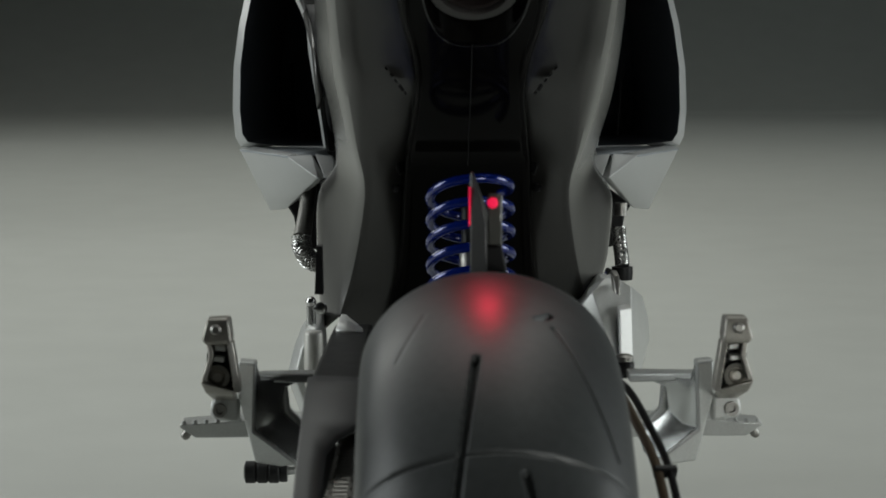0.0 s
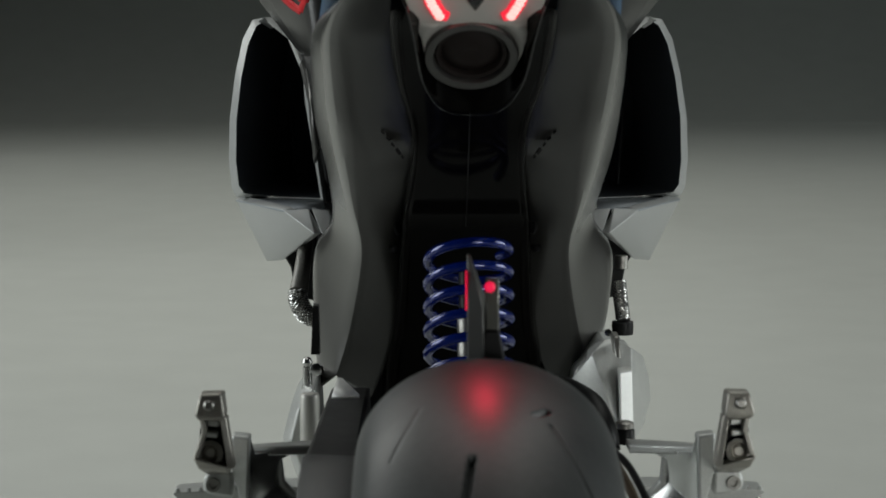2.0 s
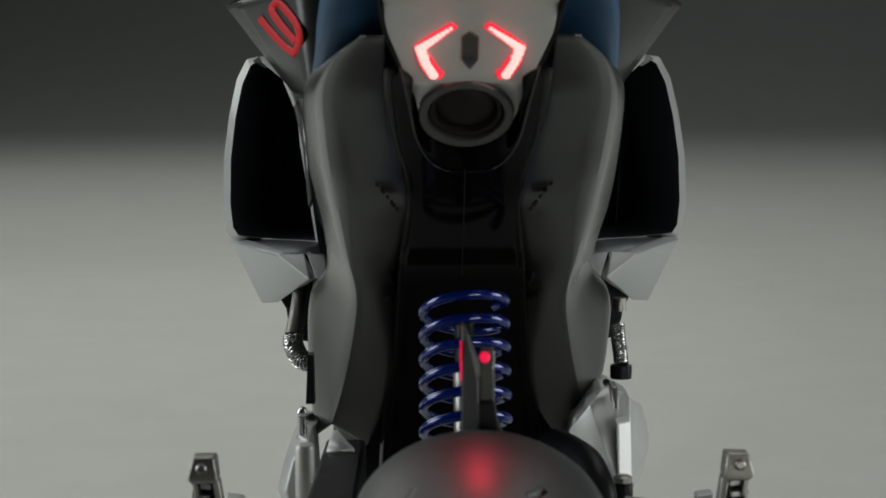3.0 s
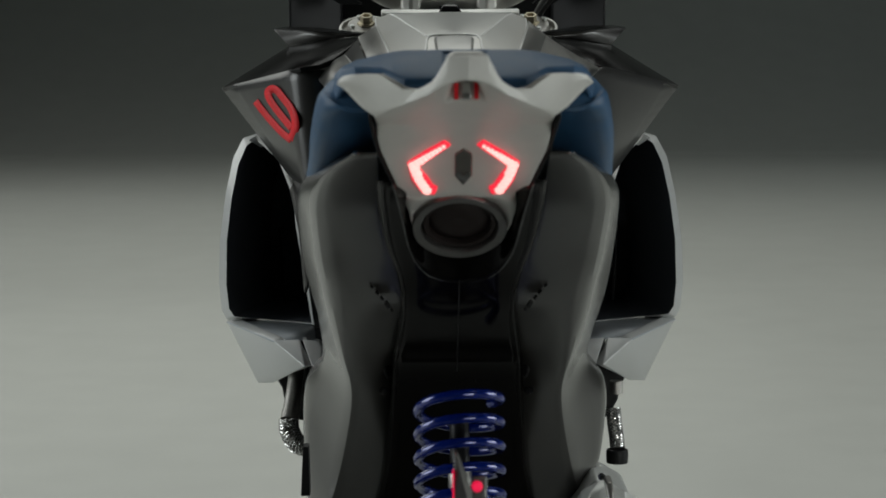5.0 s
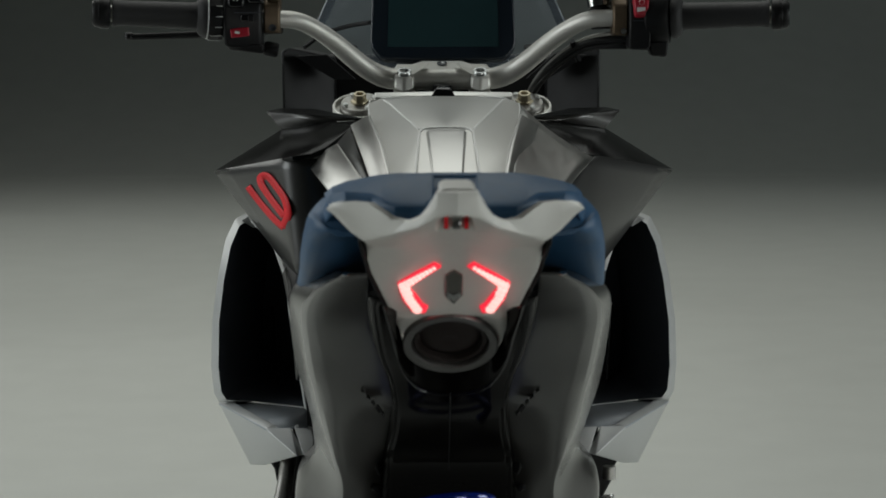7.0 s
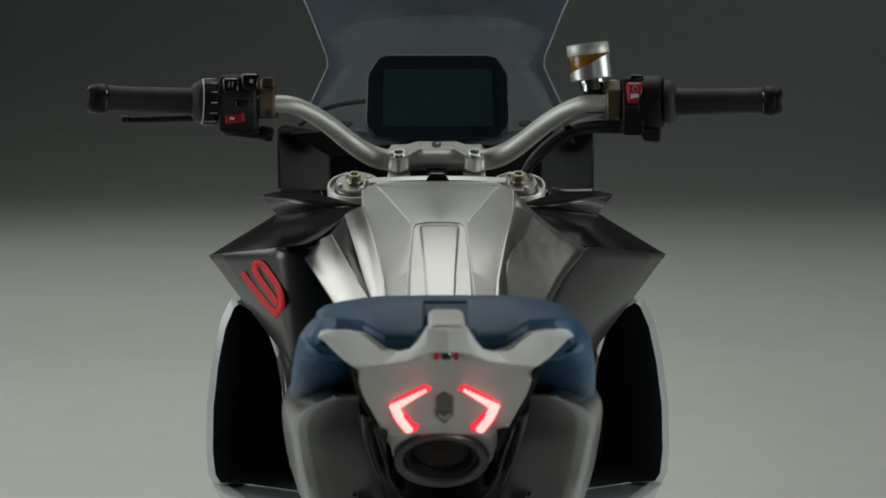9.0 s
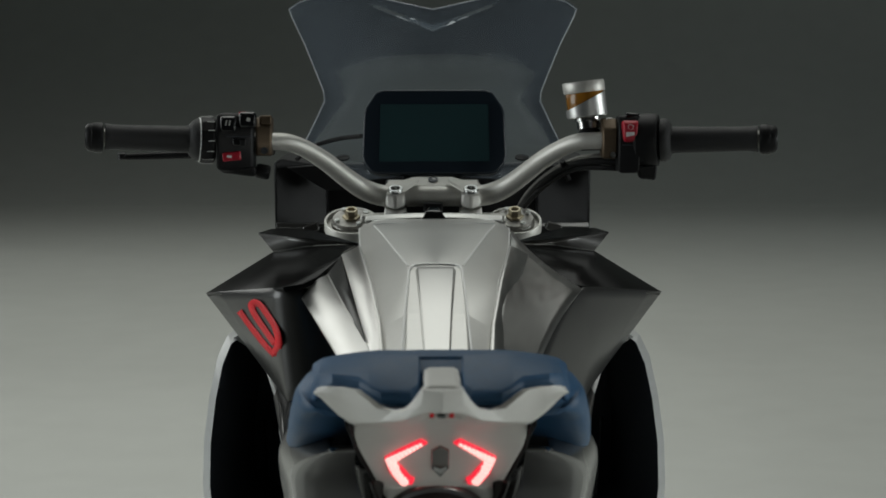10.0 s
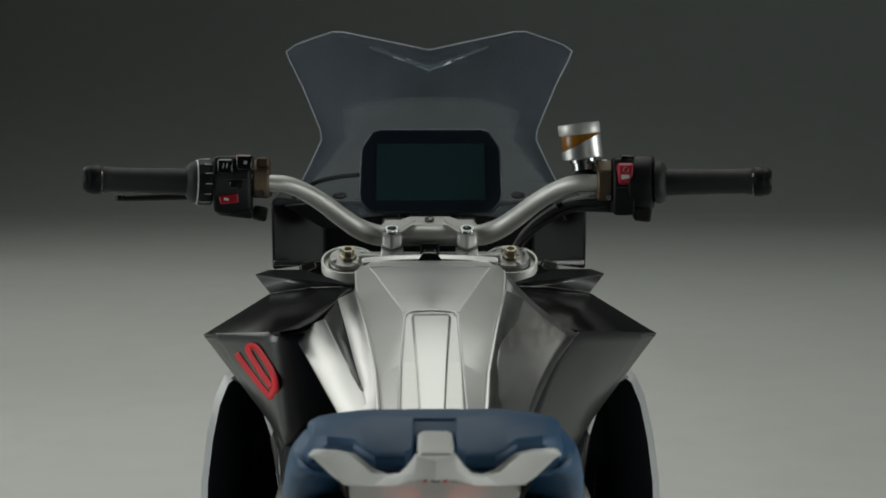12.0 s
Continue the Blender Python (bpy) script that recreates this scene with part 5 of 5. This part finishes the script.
part("steering_nut", lathe([(0.018, 0), (0.018, 0.008), (0.012, 0.010)], axis_pose((0, 1.315, 1.006), FORK_U), 24), CHAMP, yoke)
part("ignition_lock", box((0.0, 1.255, 1.030), (0.026, 0.03, 0.016), (-20, 0, 0)), BLACK, yoke, "black lock housing", bevel=0.003)
part("ignition_tab", box((0.0, 1.242, 1.031), (0.020, 0.004, 0.005), (-20, 0, 0)), DULLSTEEL, yoke)
for s in (-1, 1):
    x = s * 0.050
    riser = part("bar_riser", loft([[(x - 0.0172, 1.245, 1.002), (x, 1.238, 1.002), (x + 0.0172, 1.245, 1.002), (x + 0.0172, 1.29, 1.002), (x - 0.0172, 1.29, 1.002)], [(x - 0.0142, 1.247, 1.034), (x, 1.240, 1.028), (x + 0.0142, 1.247, 1.034), (x + 0.0142, 1.288, 1.036), (x - 0.0142, 1.288, 1.036)]]), CHAMP, bike, "silver handlebar riser", bevel=0.002)
    part("clamp_cheek", loft([[(x - 0.0132, 1.243, 1.037), (x, 1.236, 1.031), (x + 0.0132, 1.243, 1.037), (x + 0.0145, 1.285, 1.038), (x - 0.0145, 1.285, 1.038)], [(x - 0.0125, 1.244, 1.053), (x, 1.238, 1.053), (x + 0.0125, 1.244, 1.053), (x + 0.014, 1.284, 1.066), (x - 0.014, 1.284, 1.066)]]), CHAMP, riser, bevel=0.003)
    part("clamp_bolt", lathe([(0.0095, -0.004), (0.0100, 0.003), (0.0088, 0.0052), (0.0062, 0.0052), (0.0058, 0.0005), (0.003, 0.0005)], axis_pose((x, 1.250, 1.0560), (0, -0.42, 0.907)), 24), POLISHED, riser, "steel clamp bolt")
bridge = part("clamp_bridge", loft([[(x, 1.262 + q, z - 0.010), (x, 1.250 + q, z), (x, 1.275 + q, z + 0.010), (x, 1.30, z + 0.010), (x, 1.30, z - 0.012)] for x, q, z in ((-0.061, 0.012, 1.058), (-0.040, 0.012, 1.058), (-0.026, 0.02, 1.062), (0.026, 0.02, 1.062), (0.040, 0.012, 1.058), (0.061, 0.012, 1.058))]), CHAMP, bike, "silver handlebar clamp bridge", bevel=0.002, sharp=20)
for s in (-1, 1):
    part("bridge_rib", prism([(s * 0.046, 1.2435, 1.0545), (s * 0.036, 1.2435, 1.0560), (s * 0.018, 1.2560, 1.0675), (s * 0.018, 1.262, 1.0705), (s * 0.034, 1.256, 1.0610), (s * 0.046, 1.252, 1.0600)], (0, 0.012, 0.001)), CHAMP, bridge, bevel=0.0012)
part("roundel", lathe([(0.0065, 0), (0.0065, 0.0012), (0.0055, 0.0015)], axis_pose((0, 1.284, 1.0688), (0, -0.4, 0.9)), 24), BEZEL, bridge, "small dark blue disc badge")
part("roundel_dot", box((0.0012, 1.2835, 1.0704), (0.004, 0.004, 0.0008), (22, 0, 20)), WHITE, bridge)

# handlebar
left = [(-0.425, 1.103, 1.1355), (-0.33, 1.120, 1.1325), (-0.25, 1.137, 1.129), (-0.205, 1.150, 1.1275), (-0.185, 1.160, 1.1255), (-0.165, 1.178, 1.1165), (-0.140, 1.205, 1.0985), (-0.115, 1.235, 1.076), (-0.095, 1.253, 1.0605), (-0.075, 1.262, 1.0515), (-0.055, 1.265, 1.049), (0, 1.266, 1.049)]
path = left + [(-x, y, z - 0.004 * max(0, -x - 0.2) / 0.2) for x, y, z in left[-2::-1]]
P = smooth_path(path, 5)
bar = part("handlebar", tube(P, [0.011 + 0.003 * max(0.0, min(1.0, (0.17 - abs(p.x)) / 0.09)) for p in P], 20), CHAMP, bike, "tapered silver anodised handlebar")


def along(f):
    """A place on the left or right end of the bar, by its distance from the centre."""
    s, x = (1 if f > 0 else -1), abs(f)
    for a, b in zip(left, left[1:]):
        if -a[0] >= x >= -b[0]:
            k = (-a[0] - x) / (-a[0] + b[0])
            return Vector((s * x, a[1] + (b[1] - a[1]) * k, a[2] + (b[2] - a[2]) * k - (0.004 * max(0, x - 0.2) / 0.2 if s > 0 else 0)))
    return Vector((s * 0.43, 1.103, 1.1355 if s < 0 else 1.131))


def ring_on_bar(x, prof, n=24, caps=True):
    s = 1 if x > 0 else -1
    c = along(x)
    d = (along(s * (abs(x) + 0.004)) - along(s * (abs(x) - 0.004))).normalized()
    return lathe(prof, axis_pose(c, d), n, caps)


for s in (-1, 1):
    q = 1.0 if s < 0 else 0.965
    g = part("grip", ring_on_bar(s * 0.293, [(0.0180, 0), (0.0182, 0.004), (0.0170, 0.012), (0.0166, 0.030 * q), (0.0160, 0.068 * q), (0.0156, 0.108 * q), (0.0162, 0.1125 * q), (0.0170, 0.116 * q), (0.0162, 0.119 * q)], 28), GRIP, bar, "black rubber grip")
    end = part("bar_end", ring_on_bar(s * (0.293 + 0.1185 * q), [(0.0150, 0), (0.0180, 0.001), (0.0192, 0.003), (0.0192, 0.011), (0.0180, 0.013), (0.0180, 0.0145), (0.0170, 0.019), (0.0135, 0.0225), (0.0125, 0.0225), (0.0115, 0.020), (0.004, 0.020)], 28), BLACK, bar, "black metal bar end weight")
    part("end_ring", ring_on_bar(s * (0.305 + 0.1185 * q), [(0.0178, 0), (0.0184, 0.0006), (0.0184, 0.0012), (0.0178, 0.0018)], 28, False), BLACK, end)
# left controls
cl = part("left_clamp", loft([[c + Vector((0, dy, dz)) for dy, dz in ((-0.016, -0.018), (-0.020, 0.0), (-0.016, 0.018), (0.0, 0.030), (0.02, 0.030), (0.02, -0.018))] for c in (along(-0.204), along(-0.224))]), BRONZE, bar, "bronze lever clamp", bevel=0.0025)
part("clamp_ear", box(along(-0.212) + Vector((0, -0.006, 0.027)), (0.015, 0.018, 0.012)), BRONZE, cl, bevel=0.002)
part("clamp_screw", lathe([(0.0045, 0), (0.0045, 0.002), (0.002, 0.001)], axis_pose(along(-0.213) + Vector((0, -0.0195, -0.011)), (0, -1, 0)), 12), VOID, cl)


def pod(x0, x1, zt, zb, depth=0.032):
    a, b = along(x0), along(x1)
    ring = lambda c, k: [c + Vector((0, dy, dz)) for dy, dz in ((-0.024, zb * k), (-0.031, zb * 0.3), (-0.030, zt * 0.45), (-0.018, zt * k), (0.012, zt * k), (0.024, 0.0), (0.016, zb * k))]
    m_ = (a + b) / 2
    return loft([ring(a, 0.94), ring(a * 0.85 + b * 0.15, 1.0), ring(m_, 1.0), ring(a * 0.15 + b * 0.85, 1.0), ring(b, 0.94)])


sw = part("left_switch_pod", pod(-0.226, -0.272, 0.035, -0.038), BLACK, bar, "black switch pod with a red rocker", bevel=0.004, seg=3)
c = along(-0.249)
part("horn_button", box(c + Vector((-0.003, -0.0315, -0.018)), (0.023, 0.005, 0.011), (0, -6, 0)), REDSWITCH, sw, "red horn button", bevel=0.0015)
part("horn_mark", box(c + Vector((-0.006, -0.0345, -0.018)), (0.006, 0.001, 0.003), (0, 10, 0)), WHITE, sw)
for dx, dz, w, tilt in ((-0.007, 0.022, 0.021, 0), (0.017, 0.026, 0.022, 6)):
    b_ = part("rocker", loft([[c + Vector((dx + u * w / 2 * k, -0.022 - d, dz + v * 0.010 * k + tilt * 0.0002)) for u, v in ((-0.8, -1), (0.8, -1), (1, -0.6), (1, 0.6), (0.8, 1), (-0.8, 1), (-1, 0.6), (-1, -0.6))] for d, k in ((0, 1.0), (0.010, 1.0), (0.0135, 0.82))]), BLACKGLOSS, sw, "black rocker switch", bevel=0.001)
    for k in ((0, 1) if tilt == 0 else (0,)):
        part("rocker_mark", box(c + Vector((dx + (0.0022 * (2 * k - 1) if tilt == 0 else 0.0015), -0.0362, dz + 0.002)), (0.0016 if tilt == 0 else 0.0045, 0.001, 0.0065 if tilt == 0 else 0.0045), (-8, 12, 0)), CAST, sw)
part("warning_button", box(c + Vector((0.010, -0.016, 0.0345)), (0.010, 0.008, 0.004), (-20, 0, 0)), REDSWITCH, sw, bevel=0.001)
part("toggle", box(c + Vector((0.006, -0.031, 0.000)), (0.016, 0.006, 0.009)), BLACKGLOSS, sw, bevel=0.0015)
part("toggle_nub", box(c + Vector((0.011, -0.0335, -0.001)), (0.007, 0.004, 0.007)), BLACK, sw, bevel=0.001)
part("pod_seam", box(c + Vector((0.004, -0.0305, 0.0065)), (0.046, 0.003, 0.0012)), VOID, sw)
part("pod_chin", loft([[c + Vector(q) for q in ((-0.022, -0.024, -0.032), (0.026, -0.024, -0.032), (0.026, 0.01, -0.032), (-0.022, 0.01, -0.032))], [c + Vector(q) for q in ((-0.018, -0.020, -0.040), (0.025, -0.020, -0.045), (0.025, 0.006, -0.045), (-0.018, 0.006, -0.040))]]), BLACK, sw, bevel=0.004, seg=3)
part("pod_tail", lathe([(0.008, -0.009), (0.0095, -0.006), (0.0095, 0.006), (0.008, 0.009)], axis_pose(along(-0.218) + Vector((0.002, -0.008, -0.038)), (1, 0, -0.2)), 14), BLACK, sw)
dial = part("control_ring", ring_on_bar(-0.2745, [(0.024, 0), (0.0285, 0.002), (0.030, 0.006), (0.030, 0.016), (0.0288, 0.020), (0.0265, 0.0215)], 14), BLACK, bar, "ribbed black rotary control ring", sharp=20)
part("ring_trim", ring_on_bar(-0.294, [(0.0272, 0), (0.0284, 0.0006), (0.0284, 0.0012), (0.0272, 0.0018)], 40, False), CAST, dial, "thin silver trim ring")
for k in range(14):
    a = 2 * math.pi * k / 14
    e1 = axis_pose(along(-0.2825), (along(-0.2865) - along(-0.2785)).normalized()) @ Vector((math.cos(a), math.sin(a), 0)) - along(-0.2825)
    p = along(-0.284) + e1 * 0.0300
    part("ring_rib", tube([p + Vector((0.0055, 0, 0)), p, p - Vector((0.007, 0, 0)), along(-0.294) + e1 * 0.0282], 0.0006, 6), CAST, dial)
part("flange", ring_on_bar(-0.295, [(0.0268, 0), (0.0262, 0.004), (0.0235, 0.009), (0.0185, 0.013)], 28), GRIP, bar)
lv = [(-0.205, 1.165, 1.115), (-0.24, 1.178, 1.112), (-0.30, 1.185, 1.109), (-0.36, 1.190, 1.107), (-0.40, 1.188, 1.106)]
lever = part("clutch_lever", tube(smooth_path(lv, 6), [0.006 - 0.002 * (k / 24) for k in range(25)], 10), BLACK, bar, "black clutch lever")
part("lever_tip", lathe([(0.003, -0.005), (0.006, -0.003), (0.006, 0.003), (0.003, 0.005)], pose(-0.401, 1.188, 1.107), 14), BLACK, lever)
# right controls
cr = part("right_clamp", loft([[c_ + Vector((0, dy, dz)) for dy, dz in ((-0.016, -0.022), (-0.020, 0.0), (-0.016, 0.016), (0.0, 0.028), (0.02, 0.028), (0.02, -0.022))] for c_ in (along(0.213), along(0.232))]), BRONZE, bar, "bronze brake master cylinder clamp", bevel=0.0025)
part("clamp_screw", lathe([(0.004, 0), (0.004, 0.003)], axis_pose(along(0.226) + Vector((0, -0.018, -0.017)), (0, -1, 0)), 10), STEEL, cr)
part("master_cylinder", tube([along(0.20) + Vector((-0.01, 0.025, 0.0)), along(0.24) + Vector((0, 0.03, 0.0))], 0.014, 14), BLACK, cr)
sr = part("right_switch_pod", pod(0.232, 0.258, 0.032, -0.040), BLACK, bar, "black right switch pod with a red kill switch", bevel=0.004, seg=3)
c = along(0.243)
part("kill_switch", loft([[c + Vector((0.003 + u * w, -0.024 - d, 0.014 + z)) for u, d in ((-1, 0.0), (-0.8, 0.010 + b), (0.8, 0.010 + b), (1, 0.0))] for z, w, b in ((-0.0145, 0.0075, -0.003), (-0.012, 0.0095, 0.001), (0.0, 0.0105, 0.003), (0.010, 0.0110, 0.0), (0.0125, 0.0095, -0.004))]), REDSWITCH, sr, "red engine kill switch", bevel=0.0015)
part("kill_mark", prism([c + Vector((x, -0.0375, z)) for x, z in ((-0.0025, 0.0065), (0.0075, 0.0085), (0.0075, 0.0125), (-0.0030, 0.0125))], (0, 0.003, 0)), WHITE, sr)
part("kill_mark_ring", lathe([(0.0026, 0), (0.0036, 0.0010), (0.0036, -0.002)], axis_pose(c + Vector((0.003, -0.0350, 0.0185)), (0, -0.95, 0.25)), 14, False), WHITE, sr)
part("start_cap", box(c + Vector((0.007, -0.014, 0.0325)), (0.018, 0.012, 0.006), (0, 4, 0)), BLACKGLOSS, sr, bevel=0.002)
part("pod_seam", box(c + Vector((0.004, -0.0305, -0.004)), (0.022, 0.003, 0.0012)), VOID, sr)
part("throttle_drum", ring_on_bar(0.2575, [(0.030, -0.002), (0.0335, 0.001), (0.0345, 0.010), (0.0345, 0.023), (0.0325, 0.0268), (0.025, 0.0275)], 40), BLACK, bar, "black throttle drum")
part("throttle_flange", ring_on_bar(0.285, [(0.024, 0), (0.0272, 0.002), (0.0275, 0.007), (0.0245, 0.0125), (0.0178, 0.016)], 32), GRIP, bar)
part("drum_tail", loft([[along(0.262) + Vector(q) for q in ((-0.008, -0.018, -0.030), (0.02, -0.018, -0.030), (0.02, 0.01, -0.030), (-0.008, 0.01, -0.030))], [along(0.262) + Vector(q) for q in ((-0.002, -0.012, -0.048), (0.018, -0.012, -0.050), (0.018, 0.006, -0.050), (-0.002, 0.006, -0.048))]]), BLACK, bar, bevel=0.003)
part("brake_lever", tube(smooth_path([(0.22, 1.165, 1.112), (0.26, 1.185, 1.120), (0.32, 1.19, 1.126), (0.385, 1.19, 1.126)], 6), 0.0055, 10), BLACK, bar, "black brake lever")

# brake fluid pot
rm = Matrix.Translation((0.198, 1.168, 1.149)) @ pose(0, 0, 0, -3, -7, 0)
pot = part("brake_fluid_pot", lathe([(0.023, 0.011), (0.0245, 0.013), (0.0245, 0.040), (0.023, 0.042)], rm, 36), FLUID, bike, "amber brake fluid pot in a silver sleeve")
n = 48
lo, hi = [], []
for k in range(n):
    a = 2 * math.pi * k / n
    top_z = 0.0285 + 0.0100 * math.cos(a)
    lo.append([rm @ Vector((r * math.cos(a), r * math.sin(a), z)) for r, z in ((0.0235, 0.0075), (0.0262, 0.009), (0.0262, top_z), (0.0250, top_z))])
part("sleeve", sheet([[lo[k][i] for k in range(n)] for i in range(4)], True), TURNED, pot, "turned aluminium sleeve with a slanted edge")
part("cap", lathe([(0.020, 0.039), (0.0262, 0.0395), (0.0268, 0.041), (0.0268, 0.052), (0.0258, 0.0535), (0.022, 0.0535), (0.0215, 0.0525)], rm, 40), CHAMP, pot, "brushed aluminium cap")
part("pot_base", lathe([(0.0105, -0.008), (0.0145, -0.006), (0.0145, 0.003), (0.0165, 0.004), (0.0165, 0.009)], rm, 24), STEEL, pot)
part("pot_nipple", lathe([(0.013, -0.022), (0.014, -0.018), (0.014, -0.010), (0.010, -0.006)], rm, 16), BLACK, pot)
part("pot_strut", tube(smooth_path([(0.200, 1.165, 1.138), (0.212, 1.16, 1.147), (0.225, 1.152, 1.151), (0.232, 1.15, 1.152)], 4), 0.003, 8), DULLSTEEL, pot)
part("strut_bolt", lathe([(0.006, 0), (0.006, 0.004), (0.003, 0.005)], pose(0.224, 1.152, 1.152), 14), STEEL, pot)

# display
dm = Matrix.Translation((0.0022, 1.348, 1.131)) @ pose(0, 0, 0, 78, 0, 0)
DO = [(-0.070, 0.0585), (0.070, 0.0585), (0.080, 0.055), (0.094, 0.034), (0.0965, 0.026), (0.0990, -0.034), (0.0960, -0.044), (0.0865, -0.056), (0.078, -0.0590), (-0.078, -0.0590), (-0.0865, -0.056), (-0.0960, -0.044), (-0.0990, -0.034), (-0.0965, 0.026), (-0.094, 0.034), (-0.080, 0.055)]
disp = part("dash_display", plate(DO, dm @ pose(0, 0, -0.022), 0.022), BEZEL, bike, "switched-off dash display in a navy bezel", bevel=0.003, seg=3)
part("display_glass", plate([(-0.0735, 0.0375), (0.0735, 0.0375), (0.0755, -0.0415), (-0.0755, -0.0415)], dm @ pose(0, 0, 0.0002), 0.0012), SCREEN, disp, "blank dark green-black screen")
for s in (-1, 1):
    part("display_mount", lathe([(0.007, -0.02), (0.007, 0.02)], axis_pose((s * 0.036, 1.368, 1.072), (0, 0.2, -1)), 12), BLACK, disp)
part("display_bracket", box((0, 1.36, 1.055), (0.13, 0.03, 0.018)), BLACK, disp, bevel=0.004)

# windscreen
WS = ((1.058, 1.51, 0.100), (1.08, 1.505, 0.145), (1.106, 1.495, 0.183), (1.130, 1.485, 0.170), (1.171, 1.462, 0.1495), (1.185, 1.452, 0.150), (1.21, 1.43, 0.158), (1.25, 1.385, 0.171), (1.285, 1.33, 0.184), (1.30, 1.30, 0.190))


def ws_point(u, k):
    """Across u in -1..1, up along the rows k."""
    i = min(int(k), len(WS) - 2)
    f = k - i
    z, y, w = [a + (b - a) * f for a, b in zip(WS[i], WS[i + 1])]
    return Vector((u * w, y - 0.10 * abs(u) ** 2 * (0.5 + 0.5 * k / 9), z))


rows = [[ws_point(u / 12, k) for u in range(-12, 13)] for k in range(10)]
crest = []
for u in range(-12, 13):
    a = abs(u / 12)
    z = 1.296 + (1.322 - 1.296) * min(1, a / 0.64) if a < 0.64 else 1.322 - (1.322 - 1.298) * (a - 0.64) / 0.36
    b = ws_point(u / 12, 9)
    crest.append(Vector((b.x * (1.0 if a < 0.9 else 0.995), b.y - (z - 1.30) * 1.2, z)))
rows[-1] = [p.lerp(q, 0.6) for p, q in zip(rows[-2], crest)]
for k in (0, -1):
    crest[k] = rows[-1][k].lerp(crest[k], 0.35) + Vector((0.002 if k == 0 else -0.002, 0, 0))
lip = []
for i, p in enumerate(crest):
    a = abs(i - 12) / 12
    drop = 0.026 * max(0.0, 1 - a / 0.80)
    lip.append(p + Vector((0, 0.85 * drop + 0.003 * (1 - a), -drop)))
rows[-1] = [(p.lerp(q, 0.5) if p.z > q.z - 0.004 else p) for p, q in zip(rows[-1], lip)]
rows[-1] = [Vector((p.x, p.y, min(p.z, q.z - 0.003))) for p, q in zip(rows[-1], lip)]
rows[-1][0], rows[-1][-1] = rows[-2][0].lerp(crest[0], 0.6), rows[-2][-1].lerp(crest[-1], 0.6)
lip[0], lip[-1] = rows[-1][0].lerp(crest[0], 0.5), rows[-1][-1].lerp(crest[-1], 0.5)
rows += [lip, crest]
screen = part("windscreen", sheet(rows), GLASS, bike, "clear pointed plastic windscreen", solid=0.002, sharp=14)
screen.visible_shadow = False
edge = [r[0] for r in rows[2:]] + rows[-1][1:-1] + [r[-1] for r in rows[:1:-1]]
part("screen_edge", tube(edge, 0.0007, 6), surface("frosted_edge", (0.55, 0.58, 0.62), 0.5, vary=0.05, scale=200, bump=0), screen, "frosted pale screen edge")
for s in (-1, 1):
    part("screen_bolt", lathe([(0.010, 0), (0.010, 0.002), (0.007, 0.003)], axis_pose((s * 0.128, 1.462, 1.088), (0, -0.35, 0.93)), 18), BLACK, screen, "screen fixing bolt")

# nose fairing round the cockpit
for s in (-1, 1):
    shield = part("nose_side", loft([both([(0.2235, y, 1.085), (0.212, y, 1.09), (0.15, y + 0.06, 1.075), (0.15, y + 0.06, 0.99), (0.222, y, 0.986)], s) for y in (1.42, 1.47, 1.60)]), BLACK, bike, "black cockpit side fairing", bevel=0.004)
    part("shield_rib", loft([both([(0.220, 1.412, 1.0), (0.15, 1.40, 1.0), (0.15, 1.40, 0.995), (0.220, 1.412, 0.993)], s), both([(0.220, 1.425, 1.0), (0.15, 1.43, 1.0), (0.15, 1.43, 0.995), (0.220, 1.425, 0.993)], s)]), SATIN, shield, bevel=0.001)
    part("shield_fold", prism(both([(0.205, 1.415, 1.078), (0.15, 1.42, 1.045), (0.12, 1.43, 1.045), (0.16, 1.43, 1.08)], s), (0, 0.02, 0)), BLACK, shield, bevel=0.001)
    part("shield_tab", box((s * 0.17, 1.40, 0.994), (0.022, 0.012, 0.012), (0, s * 20, 0)), SATIN, shield, bevel=0.002)
part("nose_core", loft([[(-0.19, y, 0.96), (0.19, y, 0.96), (0.19 - k, y, 1.08 - k * 0.3), (-0.19 + k, y, 1.08 - k * 0.3)] for y, k in ((1.50, 0), (1.60, 0.02), (1.75, 0.09))]), BLACK, bike, "black nose fairing core", bevel=0.01)
# cables
part("left_cable", tube(smooth_path([(-0.098, 1.37, 1.124), (-0.13, 1.40, 1.119), (-0.165, 1.42, 1.108), (-0.19, 1.40, 1.09)], 6), 0.0032, 8), BLACK, bike, "thin black display cable")
for k, (dz, r, m_) in enumerate(((0.0, 0.0048, BLACK), (-0.007, 0.0034, BLACK), (0.0065, 0.0030, DULLSTEEL))):
    part("control_cable", tube(smooth_path([(0.262, 1.15, 1.097 + dz), (0.22, 1.165, 1.100 + dz * 1.2), (0.185, 1.20, 1.095 + dz), (0.155, 1.25, 1.075 + dz), (0.13, 1.31, 1.045 + dz), (0.115, 1.38, 1.01 + dz)], 6), r, 8), m_, bike, "bundled control cables under the bar")
part("cable_tie", tube([(0.168, 1.212, 1.098), (0.172, 1.222, 1.085), (0.178, 1.224, 1.072)], 0.0035, 8), BLACK, bike, "black cable tie")
